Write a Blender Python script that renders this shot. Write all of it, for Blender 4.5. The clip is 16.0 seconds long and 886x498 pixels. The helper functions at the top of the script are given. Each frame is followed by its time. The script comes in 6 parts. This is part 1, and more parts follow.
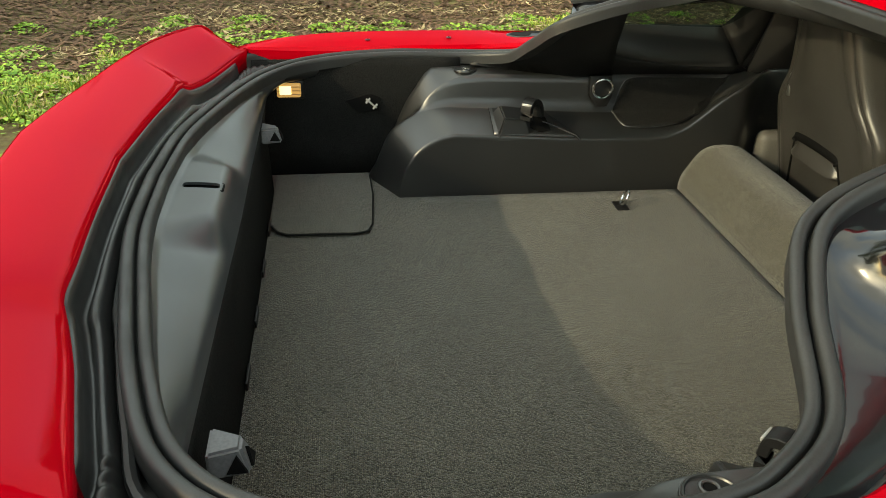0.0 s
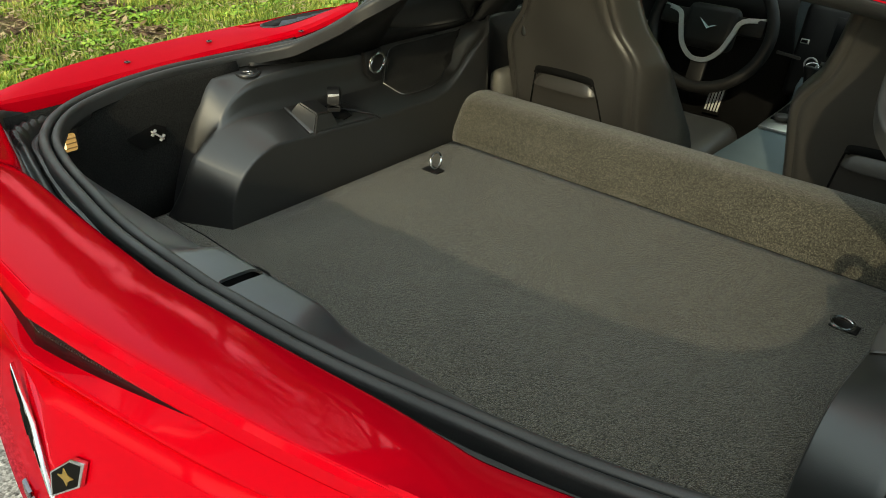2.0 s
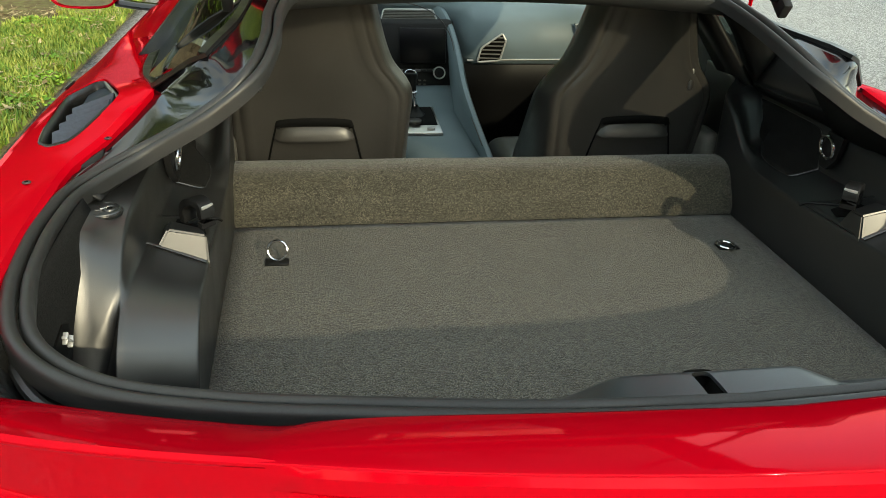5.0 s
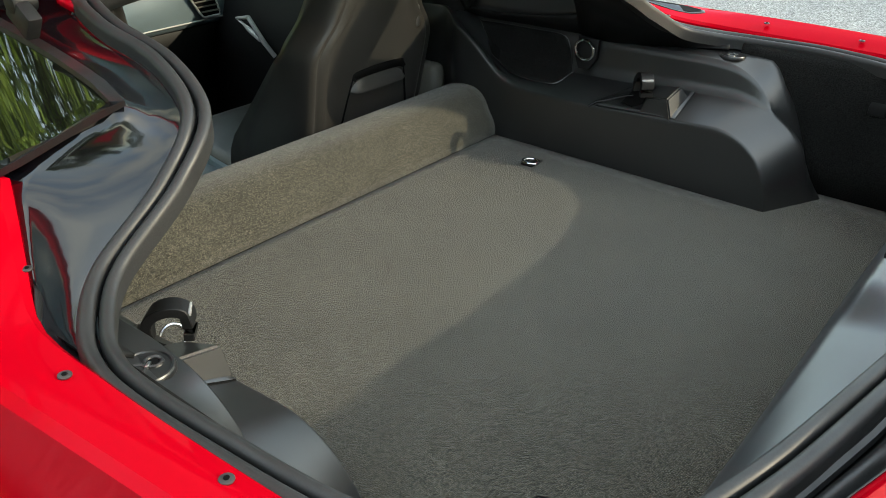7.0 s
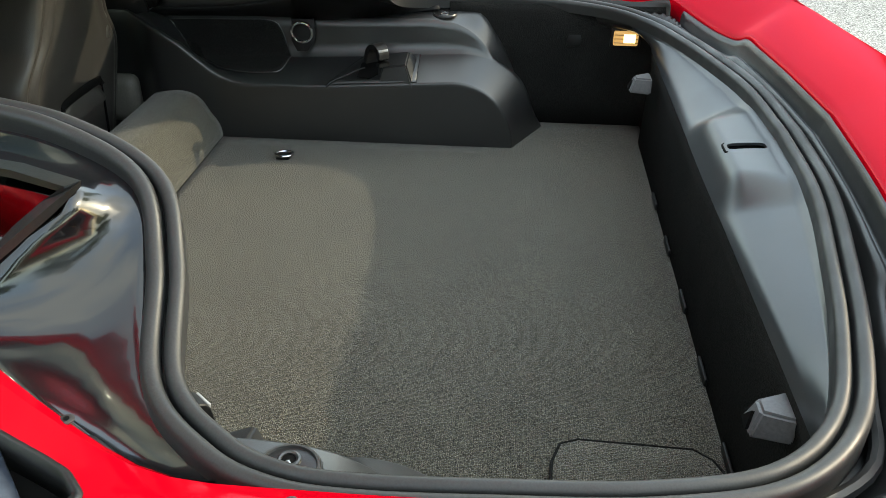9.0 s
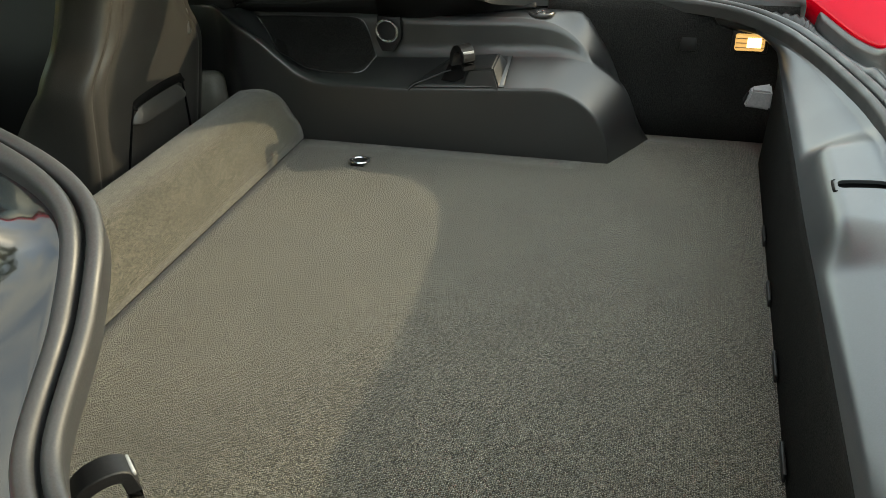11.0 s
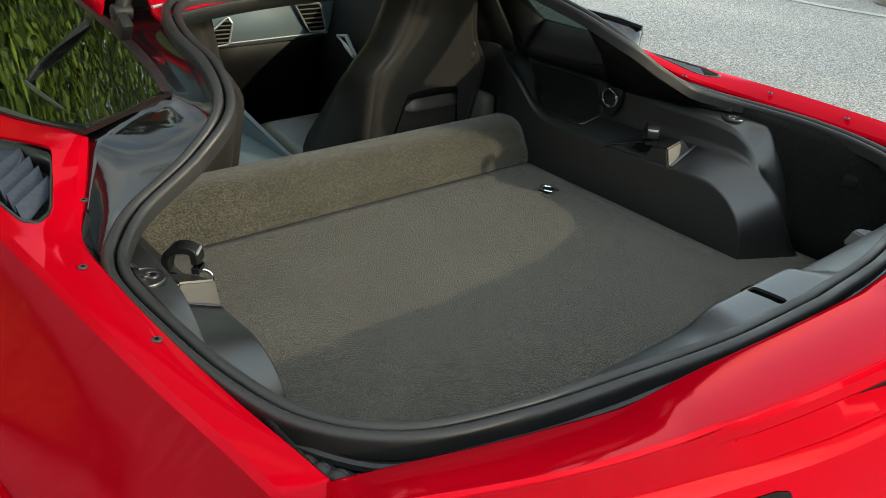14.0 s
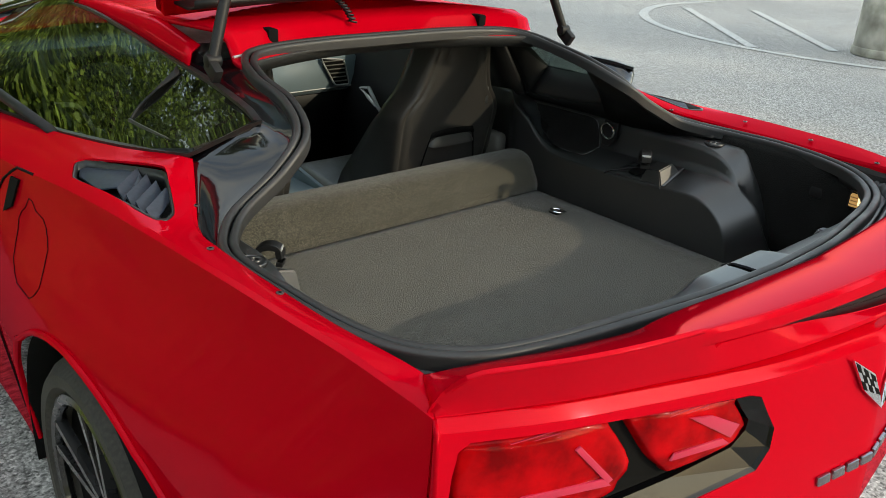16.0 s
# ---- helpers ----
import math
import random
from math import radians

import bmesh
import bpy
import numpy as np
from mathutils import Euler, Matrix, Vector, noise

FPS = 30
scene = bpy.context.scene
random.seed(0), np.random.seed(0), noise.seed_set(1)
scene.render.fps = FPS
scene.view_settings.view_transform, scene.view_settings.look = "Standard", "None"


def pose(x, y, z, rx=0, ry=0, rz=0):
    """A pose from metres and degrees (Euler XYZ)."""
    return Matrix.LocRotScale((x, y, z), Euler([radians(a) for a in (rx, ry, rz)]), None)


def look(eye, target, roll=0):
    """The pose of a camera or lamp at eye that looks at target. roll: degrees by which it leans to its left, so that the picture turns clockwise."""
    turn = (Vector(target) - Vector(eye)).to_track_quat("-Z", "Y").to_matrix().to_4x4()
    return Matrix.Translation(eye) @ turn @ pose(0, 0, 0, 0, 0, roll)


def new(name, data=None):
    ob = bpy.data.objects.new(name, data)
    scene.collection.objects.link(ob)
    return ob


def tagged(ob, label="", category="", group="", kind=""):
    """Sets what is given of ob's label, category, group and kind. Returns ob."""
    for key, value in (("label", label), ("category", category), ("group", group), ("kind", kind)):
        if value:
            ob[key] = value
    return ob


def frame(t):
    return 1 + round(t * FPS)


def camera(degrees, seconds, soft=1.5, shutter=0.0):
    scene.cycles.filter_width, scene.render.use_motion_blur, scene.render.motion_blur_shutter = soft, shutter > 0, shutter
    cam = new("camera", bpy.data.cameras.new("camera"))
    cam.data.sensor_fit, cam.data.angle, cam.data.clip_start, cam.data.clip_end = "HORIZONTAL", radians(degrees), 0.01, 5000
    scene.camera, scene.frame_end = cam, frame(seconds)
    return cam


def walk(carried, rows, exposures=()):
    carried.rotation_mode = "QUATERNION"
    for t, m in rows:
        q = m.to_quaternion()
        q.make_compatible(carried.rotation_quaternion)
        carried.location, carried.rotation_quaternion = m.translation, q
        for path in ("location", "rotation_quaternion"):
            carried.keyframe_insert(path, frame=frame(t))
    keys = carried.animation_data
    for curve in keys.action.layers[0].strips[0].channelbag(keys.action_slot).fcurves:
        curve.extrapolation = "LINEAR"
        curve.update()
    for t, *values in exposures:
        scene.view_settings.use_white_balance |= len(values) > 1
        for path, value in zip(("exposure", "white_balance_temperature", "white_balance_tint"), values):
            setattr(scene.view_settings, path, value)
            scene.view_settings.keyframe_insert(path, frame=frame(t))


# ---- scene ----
cam = camera(56.3, 16.0, soft=0.55)
PATH = [
    (0, (1.084, -0.122, 0.686), (-0.687, 0.117, -0.212), 1.2),
    (0.5, (1.007, -0.241, 0.671), (-0.706, 0.191, -0.266), 0.8),
    (1, (0.911, -0.418, 0.677), (-0.666, 0.371, -0.266), 3.1),
    (1.5, (0.81, -0.62, 0.716), (-0.539, 0.459, -0.291), 1.7),
    (2, (0.678, -0.744, 0.72), (-0.491, 0.552, -0.256), 0.6),
    (2.5, (0.524, -0.832, 0.719), (-0.432, 0.649, -0.227), 0.8),
    (3, (0.337, -0.938, 0.708), (-0.35, 0.696, -0.219), -0.0),
    (3.5, (0.142, -1.007, 0.696), (-0.293, 0.72, -0.214), 0.2),
    (4, (-0.048, -0.99, 0.684), (-0.23, 0.796, -0.198), 1.8),
    (4.2, (-0.115, -0.983, 0.69), (-0.192, 0.814, -0.184), 2.2),
    (6.3, (-0.762, -0.585, 0.662), (0.237, 0.886, -0.254), 1.3),
    (6.5, (-0.821, -0.527, 0.666), (0.301, 0.846, -0.26), 1.2),
    (7, (-0.92, -0.4, 0.669), (0.446, 0.697, -0.296), 0.7),
    (7.5, (-0.957, -0.252, 0.664), (0.549, 0.602, -0.337), 0.0),
    (8, (-0.989, -0.134, 0.675), (0.65, 0.401, -0.339), 0.7),
    (8.5, (-1.047, -0.026, 0.684), (0.662, 0.207, -0.329), 0.3),
    (8.7, (-1.064, -0.002, 0.687), (0.653, 0.152, -0.328), 0.3),
    (10.8, (-0.942, -0.05, 0.643), (0.748, 0.282, -0.374), -1.9),
    (11, (-0.892, -0.116, 0.654), (0.748, 0.396, -0.369), -2.5),
    (11.5, (-0.797, -0.183, 0.64), (0.685, 0.693, -0.377), -1.6),
    (12, (-0.76, -0.233, 0.641), (0.597, 0.803, -0.401), -1.3),
    (12.5, (-0.775, -0.282, 0.662), (0.53, 0.766, -0.433), 2.9),
    (13, (-0.857, -0.451, 0.722), (0.44, 0.635, -0.344), 4.1),
    (13.5, (-0.919, -0.585, 0.76), (0.351, 0.626, -0.201), 3.3),
    (14, (-0.945, -0.726, 0.758), (0.24, 0.593, -0.165), 4.7),
    (14.5, (-1.017, -0.82, 0.759), (0.126, 0.562, -0.126), 4.9),
    (15, (-1.124, -0.863, 0.766), (0.046, 0.517, -0.086), 3.7),
    (15.5, (-1.177, -0.897, 0.774), (0.037, 0.467, -0.042), 3.6),
    (16, (-1.185, -0.902, 0.776), (0.039, 0.466, -0.018), 3.3),
]
walk(cam, [(t, look(eye, target, roll)) for t, eye, target, roll in PATH],
     [(0, 2.2, 8350, -6), (1, 2.45, 8300, -6), (2, 1.92, 7950, -7), (3, 2.0, 7800, -8), (4, 1.92, 7800, -8), (6.5, 2.44, 7150, -2), (7.5, 2.45, 7100, -2), (8.5, 2.58, 7050, -2), (11, 2.9, 8000, -3), (12.5, 3.46, 8050, -5), (13.5, 2.5, 7500, -5), (14.5, 1.85, 7200, 1), (16, 1.88, 7200, 1)])

# ---------------------------------------------------------------- light
world = bpy.data.worlds.new("broken_cloud_sky")
scene.world = world
world.use_nodes = True
wn = world.node_tree
sky = wn.nodes.new("ShaderNodeTexSky")
sky.sky_type = "NISHITA"
sky.sun_disc = False
SUN = Vector((0.92, -2.05, 1.0)).normalized()
sky.sun_elevation = math.asin(SUN.z)
sky.sun_rotation = math.atan2(SUN.x, SUN.y)
sky.dust_density = 1.0
bg = wn.nodes["Background"]
bg.inputs["Strength"].default_value = 0.15
# thin broken cloud all over the sky
wtc = wn.nodes.new("ShaderNodeTexCoord")
wno = wn.nodes.new("ShaderNodeTexNoise")
wno.inputs["Scale"].default_value = 3.2
wno.inputs["Detail"].default_value = 7
wno.inputs["Roughness"].default_value = 0.55
wn.links.new(wtc.outputs["Generated"], wno.inputs["Vector"])
wra = wn.nodes.new("ShaderNodeMapRange")
wra.inputs["From Min"].default_value, wra.inputs["From Max"].default_value = 0.40, 0.62
wra.inputs["To Min"].default_value, wra.inputs["To Max"].default_value = 0.25, 0.9
wn.links.new(wno.outputs["Fac"], wra.inputs[0])
wmi = wn.nodes.new("ShaderNodeMix")
wmi.data_type = "RGBA"
wn.links.new(wra.outputs[0], wmi.inputs[0])
wn.links.new(sky.outputs[0], wmi.inputs[6])
wmi.inputs[7].default_value = (2.8, 2.88, 3.02, 1)
wn.links.new(wmi.outputs[2], bg.inputs[0])
sun_lamp = bpy.data.lights.new("sun", "SUN")
sun_lamp.energy = 0.55
sun_lamp.angle = radians(0.5)
sun_lamp.color = (1.0, 0.87, 0.72)
sun = new("sun", sun_lamp)
sun.matrix_world = look(SUN * 20, (0, 0, 0))


# ---------------------------------------------------------------- materials
def material(name, base, rough=0.5, metal=0.0, coat=0.0, spec=0.5):
    m = bpy.data.materials.new(name)
    m.use_nodes = True
    b = m.node_tree.nodes["Principled BSDF"]
    b.inputs["Base Color"].default_value = (*base, 1)
    b.inputs["Roughness"].default_value = rough
    b.inputs["Metallic"].default_value = metal
    b.inputs["Coat Weight"].default_value = coat
    b.inputs["Coat Roughness"].default_value = 0.03
    b.inputs["Specular IOR Level"].default_value = spec
    return m


def grain(m, scale, strength, dist=0.002, colour=None, amount=0.5, detail=4.0, big=None, rough=None):
    """Noise relief and two-scale colour change on a material."""
    nt = m.node_tree
    b = nt.nodes["Principled BSDF"]
    tc = nt.nodes.new("ShaderNodeTexCoord")
    n = nt.nodes.new("ShaderNodeTexNoise")
    n.inputs["Scale"].default_value = scale
    n.inputs["Detail"].default_value = detail
    nt.links.new(tc.outputs["Object"], n.inputs["Vector"])
    if strength:
        bump = nt.nodes.new("ShaderNodeBump")
        bump.inputs["Strength"].default_value = strength
        bump.inputs["Distance"].default_value = dist
        nt.links.new(n.outputs["Fac"], bump.inputs["Height"])
        nt.links.new(bump.outputs["Normal"], b.inputs["Normal"])
    if colour:
        ramp = nt.nodes.new("ShaderNodeValToRGB")
        ramp.color_ramp.elements[0].position = 0.5 - amount / 2
        ramp.color_ramp.elements[1].position = 0.5 + amount / 2
        ramp.color_ramp.elements[0].color = (*colour[0], 1)
        ramp.color_ramp.elements[1].color = (*colour[1], 1)
        nt.links.new(n.outputs["Fac"], ramp.inputs[0])
        out = ramp.outputs[0]
        if big:
            n2 = nt.nodes.new("ShaderNodeTexNoise")
            n2.inputs["Scale"].default_value = big[0]
            nt.links.new(tc.outputs["Object"], n2.inputs["Vector"])
            mp = nt.nodes.new("ShaderNodeMapRange")
            mp.inputs["From Min"].default_value = 0.3
            mp.inputs["From Max"].default_value = 0.7
            mp.inputs["To Min"].default_value = 1 - big[1]
            mp.inputs["To Max"].default_value = 1 + big[1]
            nt.links.new(n2.outputs["Fac"], mp.inputs[0])
            mul = nt.nodes.new("ShaderNodeMix")
            mul.data_type = "RGBA"
            mul.blend_type = "MULTIPLY"
            mul.inputs[0].default_value = 1.0
            nt.links.new(out, mul.inputs[6])
            nt.links.new(mp.outputs[0], mul.inputs[7])
            out = mul.outputs[2]
        nt.links.new(out, b.inputs["Base Color"])
    if rough:
        n3 = nt.nodes.new("ShaderNodeTexNoise")
        n3.inputs["Scale"].default_value = rough[0]
        nt.links.new(tc.outputs["Object"], n3.inputs["Vector"])
        mp = nt.nodes.new("ShaderNodeMapRange")
        mp.inputs["From Min"].default_value = 0.35
        mp.inputs["From Max"].default_value = 0.65
        mp.inputs["To Min"].default_value = rough[1]
        mp.inputs["To Max"].default_value = rough[2]
        nt.links.new(n3.outputs["Fac"], mp.inputs[0])
        nt.links.new(mp.outputs[0], b.inputs["Roughness"])
    return m


RED = grain(material("red_paint", (0.5, 0.001, 0.004), 0.4, 0.0, 0.08, 0.0), 1400, 0.0, colour=((0.44, 0.0004, 0.008), (0.50, 0.0006, 0.012)), amount=0.5)
RED.node_tree.nodes["Principled BSDF"].inputs["Coat IOR"].default_value = 1.5
RED.node_tree.nodes["Principled BSDF"].inputs["Coat Roughness"].default_value = 0.035
# tinted gloss: the pinkish red of the sky reflections is set as gloss colour
nt = RED.node_tree
gls = nt.nodes.new("ShaderNodeBsdfGlossy")
gls.inputs["Color"].default_value = (1.0, 0.09, 0.15, 1)
gls.inputs["Roughness"].default_value = 0.06
fre = nt.nodes.new("ShaderNodeFresnel")
fre.inputs["IOR"].default_value = 1.42
mxs = nt.nodes.new("ShaderNodeMixShader")
nt.links.new(fre.outputs[0], mxs.inputs[0])
nt.links.new(nt.nodes["Principled BSDF"].outputs[0], mxs.inputs[1])
nt.links.new(gls.outputs[0], mxs.inputs[2])
nt.links.new(mxs.outputs[0], nt.nodes["Material Output"].inputs["Surface"])
PLASTIC = grain(material("grained_black_plastic", (0.01, 0.0102, 0.0105), 0.38, spec=1.0), 900, 0.2, 0.0004, colour=((0.010, 0.0103, 0.0107), (0.018, 0.0184, 0.0189)), big=(7, 0.12), rough=(12, 0.31, 0.39))
SILL = grain(material("satin_dark_plastic", (0.05, 0.052, 0.055), 0.38, spec=0.8), 700, 0.15, 0.0005, colour=((0.020, 0.022, 0.025), (0.032, 0.035, 0.039)), big=(6, 0.1), rough=(10, 0.30, 0.38))
FELT = grain(material("black_trunk_felt", (0.01, 0.01, 0.01), 0.95, spec=0.1), 420, 0.6, 0.002, colour=((0.003, 0.003, 0.003), (0.024, 0.024, 0.023)), big=(9, 0.2))
RUBBER = grain(material("black_rubber", (0.01, 0.0102, 0.0105), 0.5), 500, 0.2, 0.0006, colour=((0.009, 0.0092, 0.0095), (0.019, 0.0192, 0.0196)), big=(14, 0.15), rough=(20, 0.30, 0.42))
SEAL = grain(material("seal_rubber", (0.02, 0.02, 0.021), 0.42, spec=0.55), 600, 0.15, 0.0005, colour=((0.014, 0.0145, 0.0152), (0.026, 0.0265, 0.027)), big=(11, 0.15), rough=(18, 0.4, 0.55))
BEZEL = grain(material("black_lamp_bezel", (0.002, 0.002, 0.0025), 0.2, 0.0, 0.0, 0.4), 80, 0.0, rough=(20, 0.14, 0.24))
GLOSS = grain(material("gloss_black_paint", (0.005, 0.005, 0.0065), 0.10, 0.0, 0.6), 60, 0.0, rough=(9, 0.11, 0.20))
SEATMAT = grain(material("dark_leather", (0.03, 0.028, 0.026), 0.48), 650, 0.3, 0.0008, colour=((0.028, 0.0268, 0.025), (0.046, 0.0436, 0.0405)), big=(6, 0.15), rough=(15, 0.30, 0.40))
LEATHER = grain(material("grey_blue_leather", (0.12, 0.14, 0.15), 0.5), 600, 0.25, 0.0006, colour=((0.145, 0.195, 0.22), (0.19, 0.245, 0.275)), big=(5, 0.12))
DARK = grain(material("dark_cabin_plastic", (0.01, 0.01, 0.0105), 0.5, spec=0.3), 600, 0.2, 0.0005, colour=((0.005, 0.005, 0.0053), (0.012, 0.012, 0.0125)), big=(6, 0.1))
VOID = material("dark_recess", (0.004, 0.004, 0.004), 0.8, spec=0.1)
CHROME = grain(material("chrome", (0.75, 0.76, 0.78), 0.12, 1.0), 40, 0.0, rough=(30, 0.08, 0.22))
STEEL = grain(material("brushed_steel", (0.5, 0.5, 0.5), 0.3, 1.0), 200, 0.1, 0.0004)
GREYP = grain(material("grey_clip_plastic", (0.22, 0.22, 0.23), 0.4), 300, 0.1, 0.0004, colour=((0.10, 0.10, 0.105), (0.15, 0.15, 0.16)))
DARKCHROME = grain(material("dark_chrome", (0.30, 0.28, 0.30), 0.22, 1.0), 40, 0.0, rough=(30, 0.16, 0.30))
GREYB = grain(material("blue_grey_fin", (0.10, 0.12, 0.16), 0.35), 200, 0.1, 0.0004, colour=((0.022, 0.029, 0.045), (0.045, 0.057, 0.08)))
SILVER = grain(material("satin_silver_trim", (0.5, 0.5, 0.5), 0.35, 0.4), 200, 0.0, colour=((0.46, 0.46, 0.46), (0.55, 0.55, 0.55)))
GREYD = grain(material("grey_hinge_plastic", (0.10, 0.095, 0.085), 0.5), 300, 0.1, 0.0004, colour=((0.09, 0.085, 0.076), (0.12, 0.115, 0.10)))
RIM = grain(material("gloss_black_wheel", (0.012, 0.012, 0.013), 0.25, 0.3, 0.8), 40, 0.0, rough=(20, 0.18, 0.35))
TYRE = grain(material("tyre_rubber", (0.03, 0.028, 0.025), 0.85), 120, 0.3, 0.001, colour=((0.025, 0.023, 0.02), (0.05, 0.045, 0.038)), big=(8, 0.2))
MIRROR = grain(material("mirror_glass", (0.85, 0.86, 0.87), 0.02, 1.0), 5, 0.0, rough=(4, 0.01, 0.03))
SCREEN = material("display_glass", (0.004, 0.004, 0.005), 0.3, spec=0.2)
LENS = grain(material("red_lamp_lens", (0.3, 0.001, 0.006), 0.08, 0.0, 0.12, 0.03), 22, 0.0, colour=((0.14, 0.0003, 0.0015), (0.50, 0.0008, 0.005)), amount=0.4)
LENSBAR = material("red_reflector_bar", (0.50, 0.02, 0.06), 0.2, 0.1, 0.3)
GOLD = material("gold_motif", (0.62, 0.40, 0.10), 0.3, 0.9)
SMOKED = grain(material("smoked_lamp_cover", (0.012, 0.004, 0.005), 0.3, 0.0, 0.0, 0.08), 60, 0.0, colour=((0.006, 0.003, 0.004), (0.03, 0.004, 0.006)))
DULL = material("dull_reflector", (0.07, 0.065, 0.065), 0.4, 0.4)
AMBER = material("lamp_glow", (0.45, 0.24, 0.08), 0.3)
ab = AMBER.node_tree.nodes["Principled BSDF"]
ab.inputs["Emission Color"].default_value = (1.0, 0.58, 0.22, 1)
ab.inputs["Emission Strength"].default_value = 0.1
BULB = material("bulb_glow", (0.8, 0.7, 0.5), 0.3)
bb = BULB.node_tree.nodes["Principled BSDF"]
bb.inputs["Emission Color"].default_value = (1.0, 0.74, 0.36, 1)
bb.inputs["Emission Strength"].default_value = 0.5
AMBERR = material("amber_rib", (0.35, 0.2, 0.08), 0.3)
GLASS = material("tinted_glass", (0.03, 0.04, 0.035), 0.02, 0.0, 0.0)
nt = GLASS.node_tree
tr = nt.nodes.new("ShaderNodeBsdfTransparent")
tr.inputs[0].default_value = (0.14, 0.185, 0.17, 1)
gl = nt.nodes.new("ShaderNodeBsdfGlossy")
gl.inputs["Roughness"].default_value = 0.01
gl.inputs[0].default_value = (0.9, 0.95, 0.92, 1)
mix = nt.nodes.new("ShaderNodeMixShader")
fr = nt.nodes.new("ShaderNodeLayerWeight")
fr.inputs["Blend"].default_value = 0.5
fpw = nt.nodes.new("ShaderNodeMath")
fpw.operation = "POWER"
fpw.inputs[1].default_value = 4.0
fma = nt.nodes.new("ShaderNodeMath")
fma.operation = "MULTIPLY_ADD"
fma.inputs[1].default_value, fma.inputs[2].default_value = 0.90, 0.10
nt.links.new(fr.outputs["Facing"], fpw.inputs[0])
nt.links.new(fpw.outputs[0], fma.inputs[0])
nt.links.new(fma.outputs[0], mix.inputs[0])
nt.links.new(tr.outputs[0], mix.inputs[1])
nt.links.new(gl.outputs[0], mix.inputs[2])
nt.links.new(mix.outputs[0], nt.nodes["Material Output"].inputs[0])

CLEAR = GLASS.copy()
CLEAR.name = "windscreen_glass"
for nd in CLEAR.node_tree.nodes:
    if nd.type == "BSDF_TRANSPARENT":
        nd.inputs[0].default_value = (0.86, 0.9, 0.88, 1)
    if nd.type == "MATH" and nd.operation == "MULTIPLY_ADD":
        nd.inputs[1].default_value, nd.inputs[2].default_value = 0.95, 0.05

# looped carpet: rows of small knots
CARPET = material("loop_carpet", (0.05, 0.048, 0.042), 0.95, spec=0.15)
nt = CARPET.node_tree
b = nt.nodes["Principled BSDF"]
b.inputs["Sheen Weight"].default_value = 0.25
b.inputs["Sheen Roughness"].default_value = 0.5
tc = nt.nodes.new("ShaderNodeTexCoord")
mp0 = nt.nodes.new("ShaderNodeMapping")
mp0.inputs["Scale"].default_value = (1.0, 1.35, 1.2)
vo = nt.nodes.new("ShaderNodeTexVoronoi")
vo.inputs["Scale"].default_value = 430
vo.inputs["Randomness"].default_value = 0.7
no = nt.nodes.new("ShaderNodeTexNoise")
no.inputs["Scale"].default_value = 240
no.inputs["Detail"].default_value = 2
nb = nt.nodes.new("ShaderNodeTexNoise")
nb.inputs["Scale"].default_value = 6
nt.links.new(tc.outputs["Object"], mp0.inputs[0])
nt.links.new(mp0.outputs[0], vo.inputs["Vector"])
nt.links.new(tc.outputs["Object"], no.inputs["Vector"])
nt.links.new(tc.outputs["Object"], nb.inputs["Vector"])
r1 = nt.nodes.new("ShaderNodeValToRGB")
r1.color_ramp.elements[0].position, r1.color_ramp.elements[1].position = 0.05, 0.80
r1.color_ramp.elements[0].color = (0.166, 0.152, 0.113, 1)
r1.color_ramp.elements[1].color = (0.014, 0.0128, 0.009, 1)
nt.links.new(vo.outputs["Distance"], r1.inputs[0])
r2 = nt.nodes.new("ShaderNodeMapRange")
r2.inputs["From Min"].default_value, r2.inputs["From Max"].default_value = 0.3, 0.7
r2.inputs["To Min"].default_value, r2.inputs["To Max"].default_value = 0.66, 1.34
nt.links.new(no.outputs["Fac"], r2.inputs[0])
# woven rows across the car
wv = nt.nodes.new("ShaderNodeTexWave")
wv.bands_direction = "Y"
wv.inputs["Scale"].default_value = 122
wv.inputs["Distortion"].default_value = 0.2
wv.inputs["Detail"].default_value = 1.0
wv.inputs["Detail Scale"].default_value = 2.0
nt.links.new(tc.outputs["Object"], wv.inputs["Vector"])
r4 = nt.nodes.new("ShaderNodeMapRange")
r4.inputs["To Min"].default_value, r4.inputs["To Max"].default_value = 0.66, 1.26
nt.links.new(wv.outputs["Fac"], r4.inputs[0])
r3 = nt.nodes.new("ShaderNodeMapRange")
r3.inputs["From Min"].default_value, r3.inputs["From Max"].default_value = 0.3, 0.7
r3.inputs["To Min"].default_value, r3.inputs["To Max"].default_value = 0.88, 1.1
nt.links.new(nb.outputs["Fac"], r3.inputs[0])
mu = nt.nodes.new("ShaderNodeMath")
mu.operation = "MULTIPLY"
nt.links.new(r2.outputs[0], mu.inputs[0])
nt.links.new(r3.outputs[0], mu.inputs[1])
mm = nt.nodes.new("ShaderNodeMix")
mm.data_type, mm.blend_type = "RGBA", "MULTIPLY"
mm.inputs[0].default_value = 1.0
nt.links.new(r1.outputs[0], mm.inputs[6])
sepc = nt.nodes.new("ShaderNodeSeparateColor")
nt.links.new(vo.outputs["Color"], sepc.inputs[0])
knot = nt.nodes.new("ShaderNodeMapRange")
knot.inputs["To Min"].default_value, knot.inputs["To Max"].default_value = 0.55, 1.45
nt.links.new(sepc.outputs[0], knot.inputs[0])
mk = nt.nodes.new("ShaderNodeMath")
mk.operation = "MULTIPLY"
nt.links.new(mu.outputs[0], mk.inputs[0])
nt.links.new(knot.outputs[0], mk.inputs[1])
mw = nt.nodes.new("ShaderNodeMath")
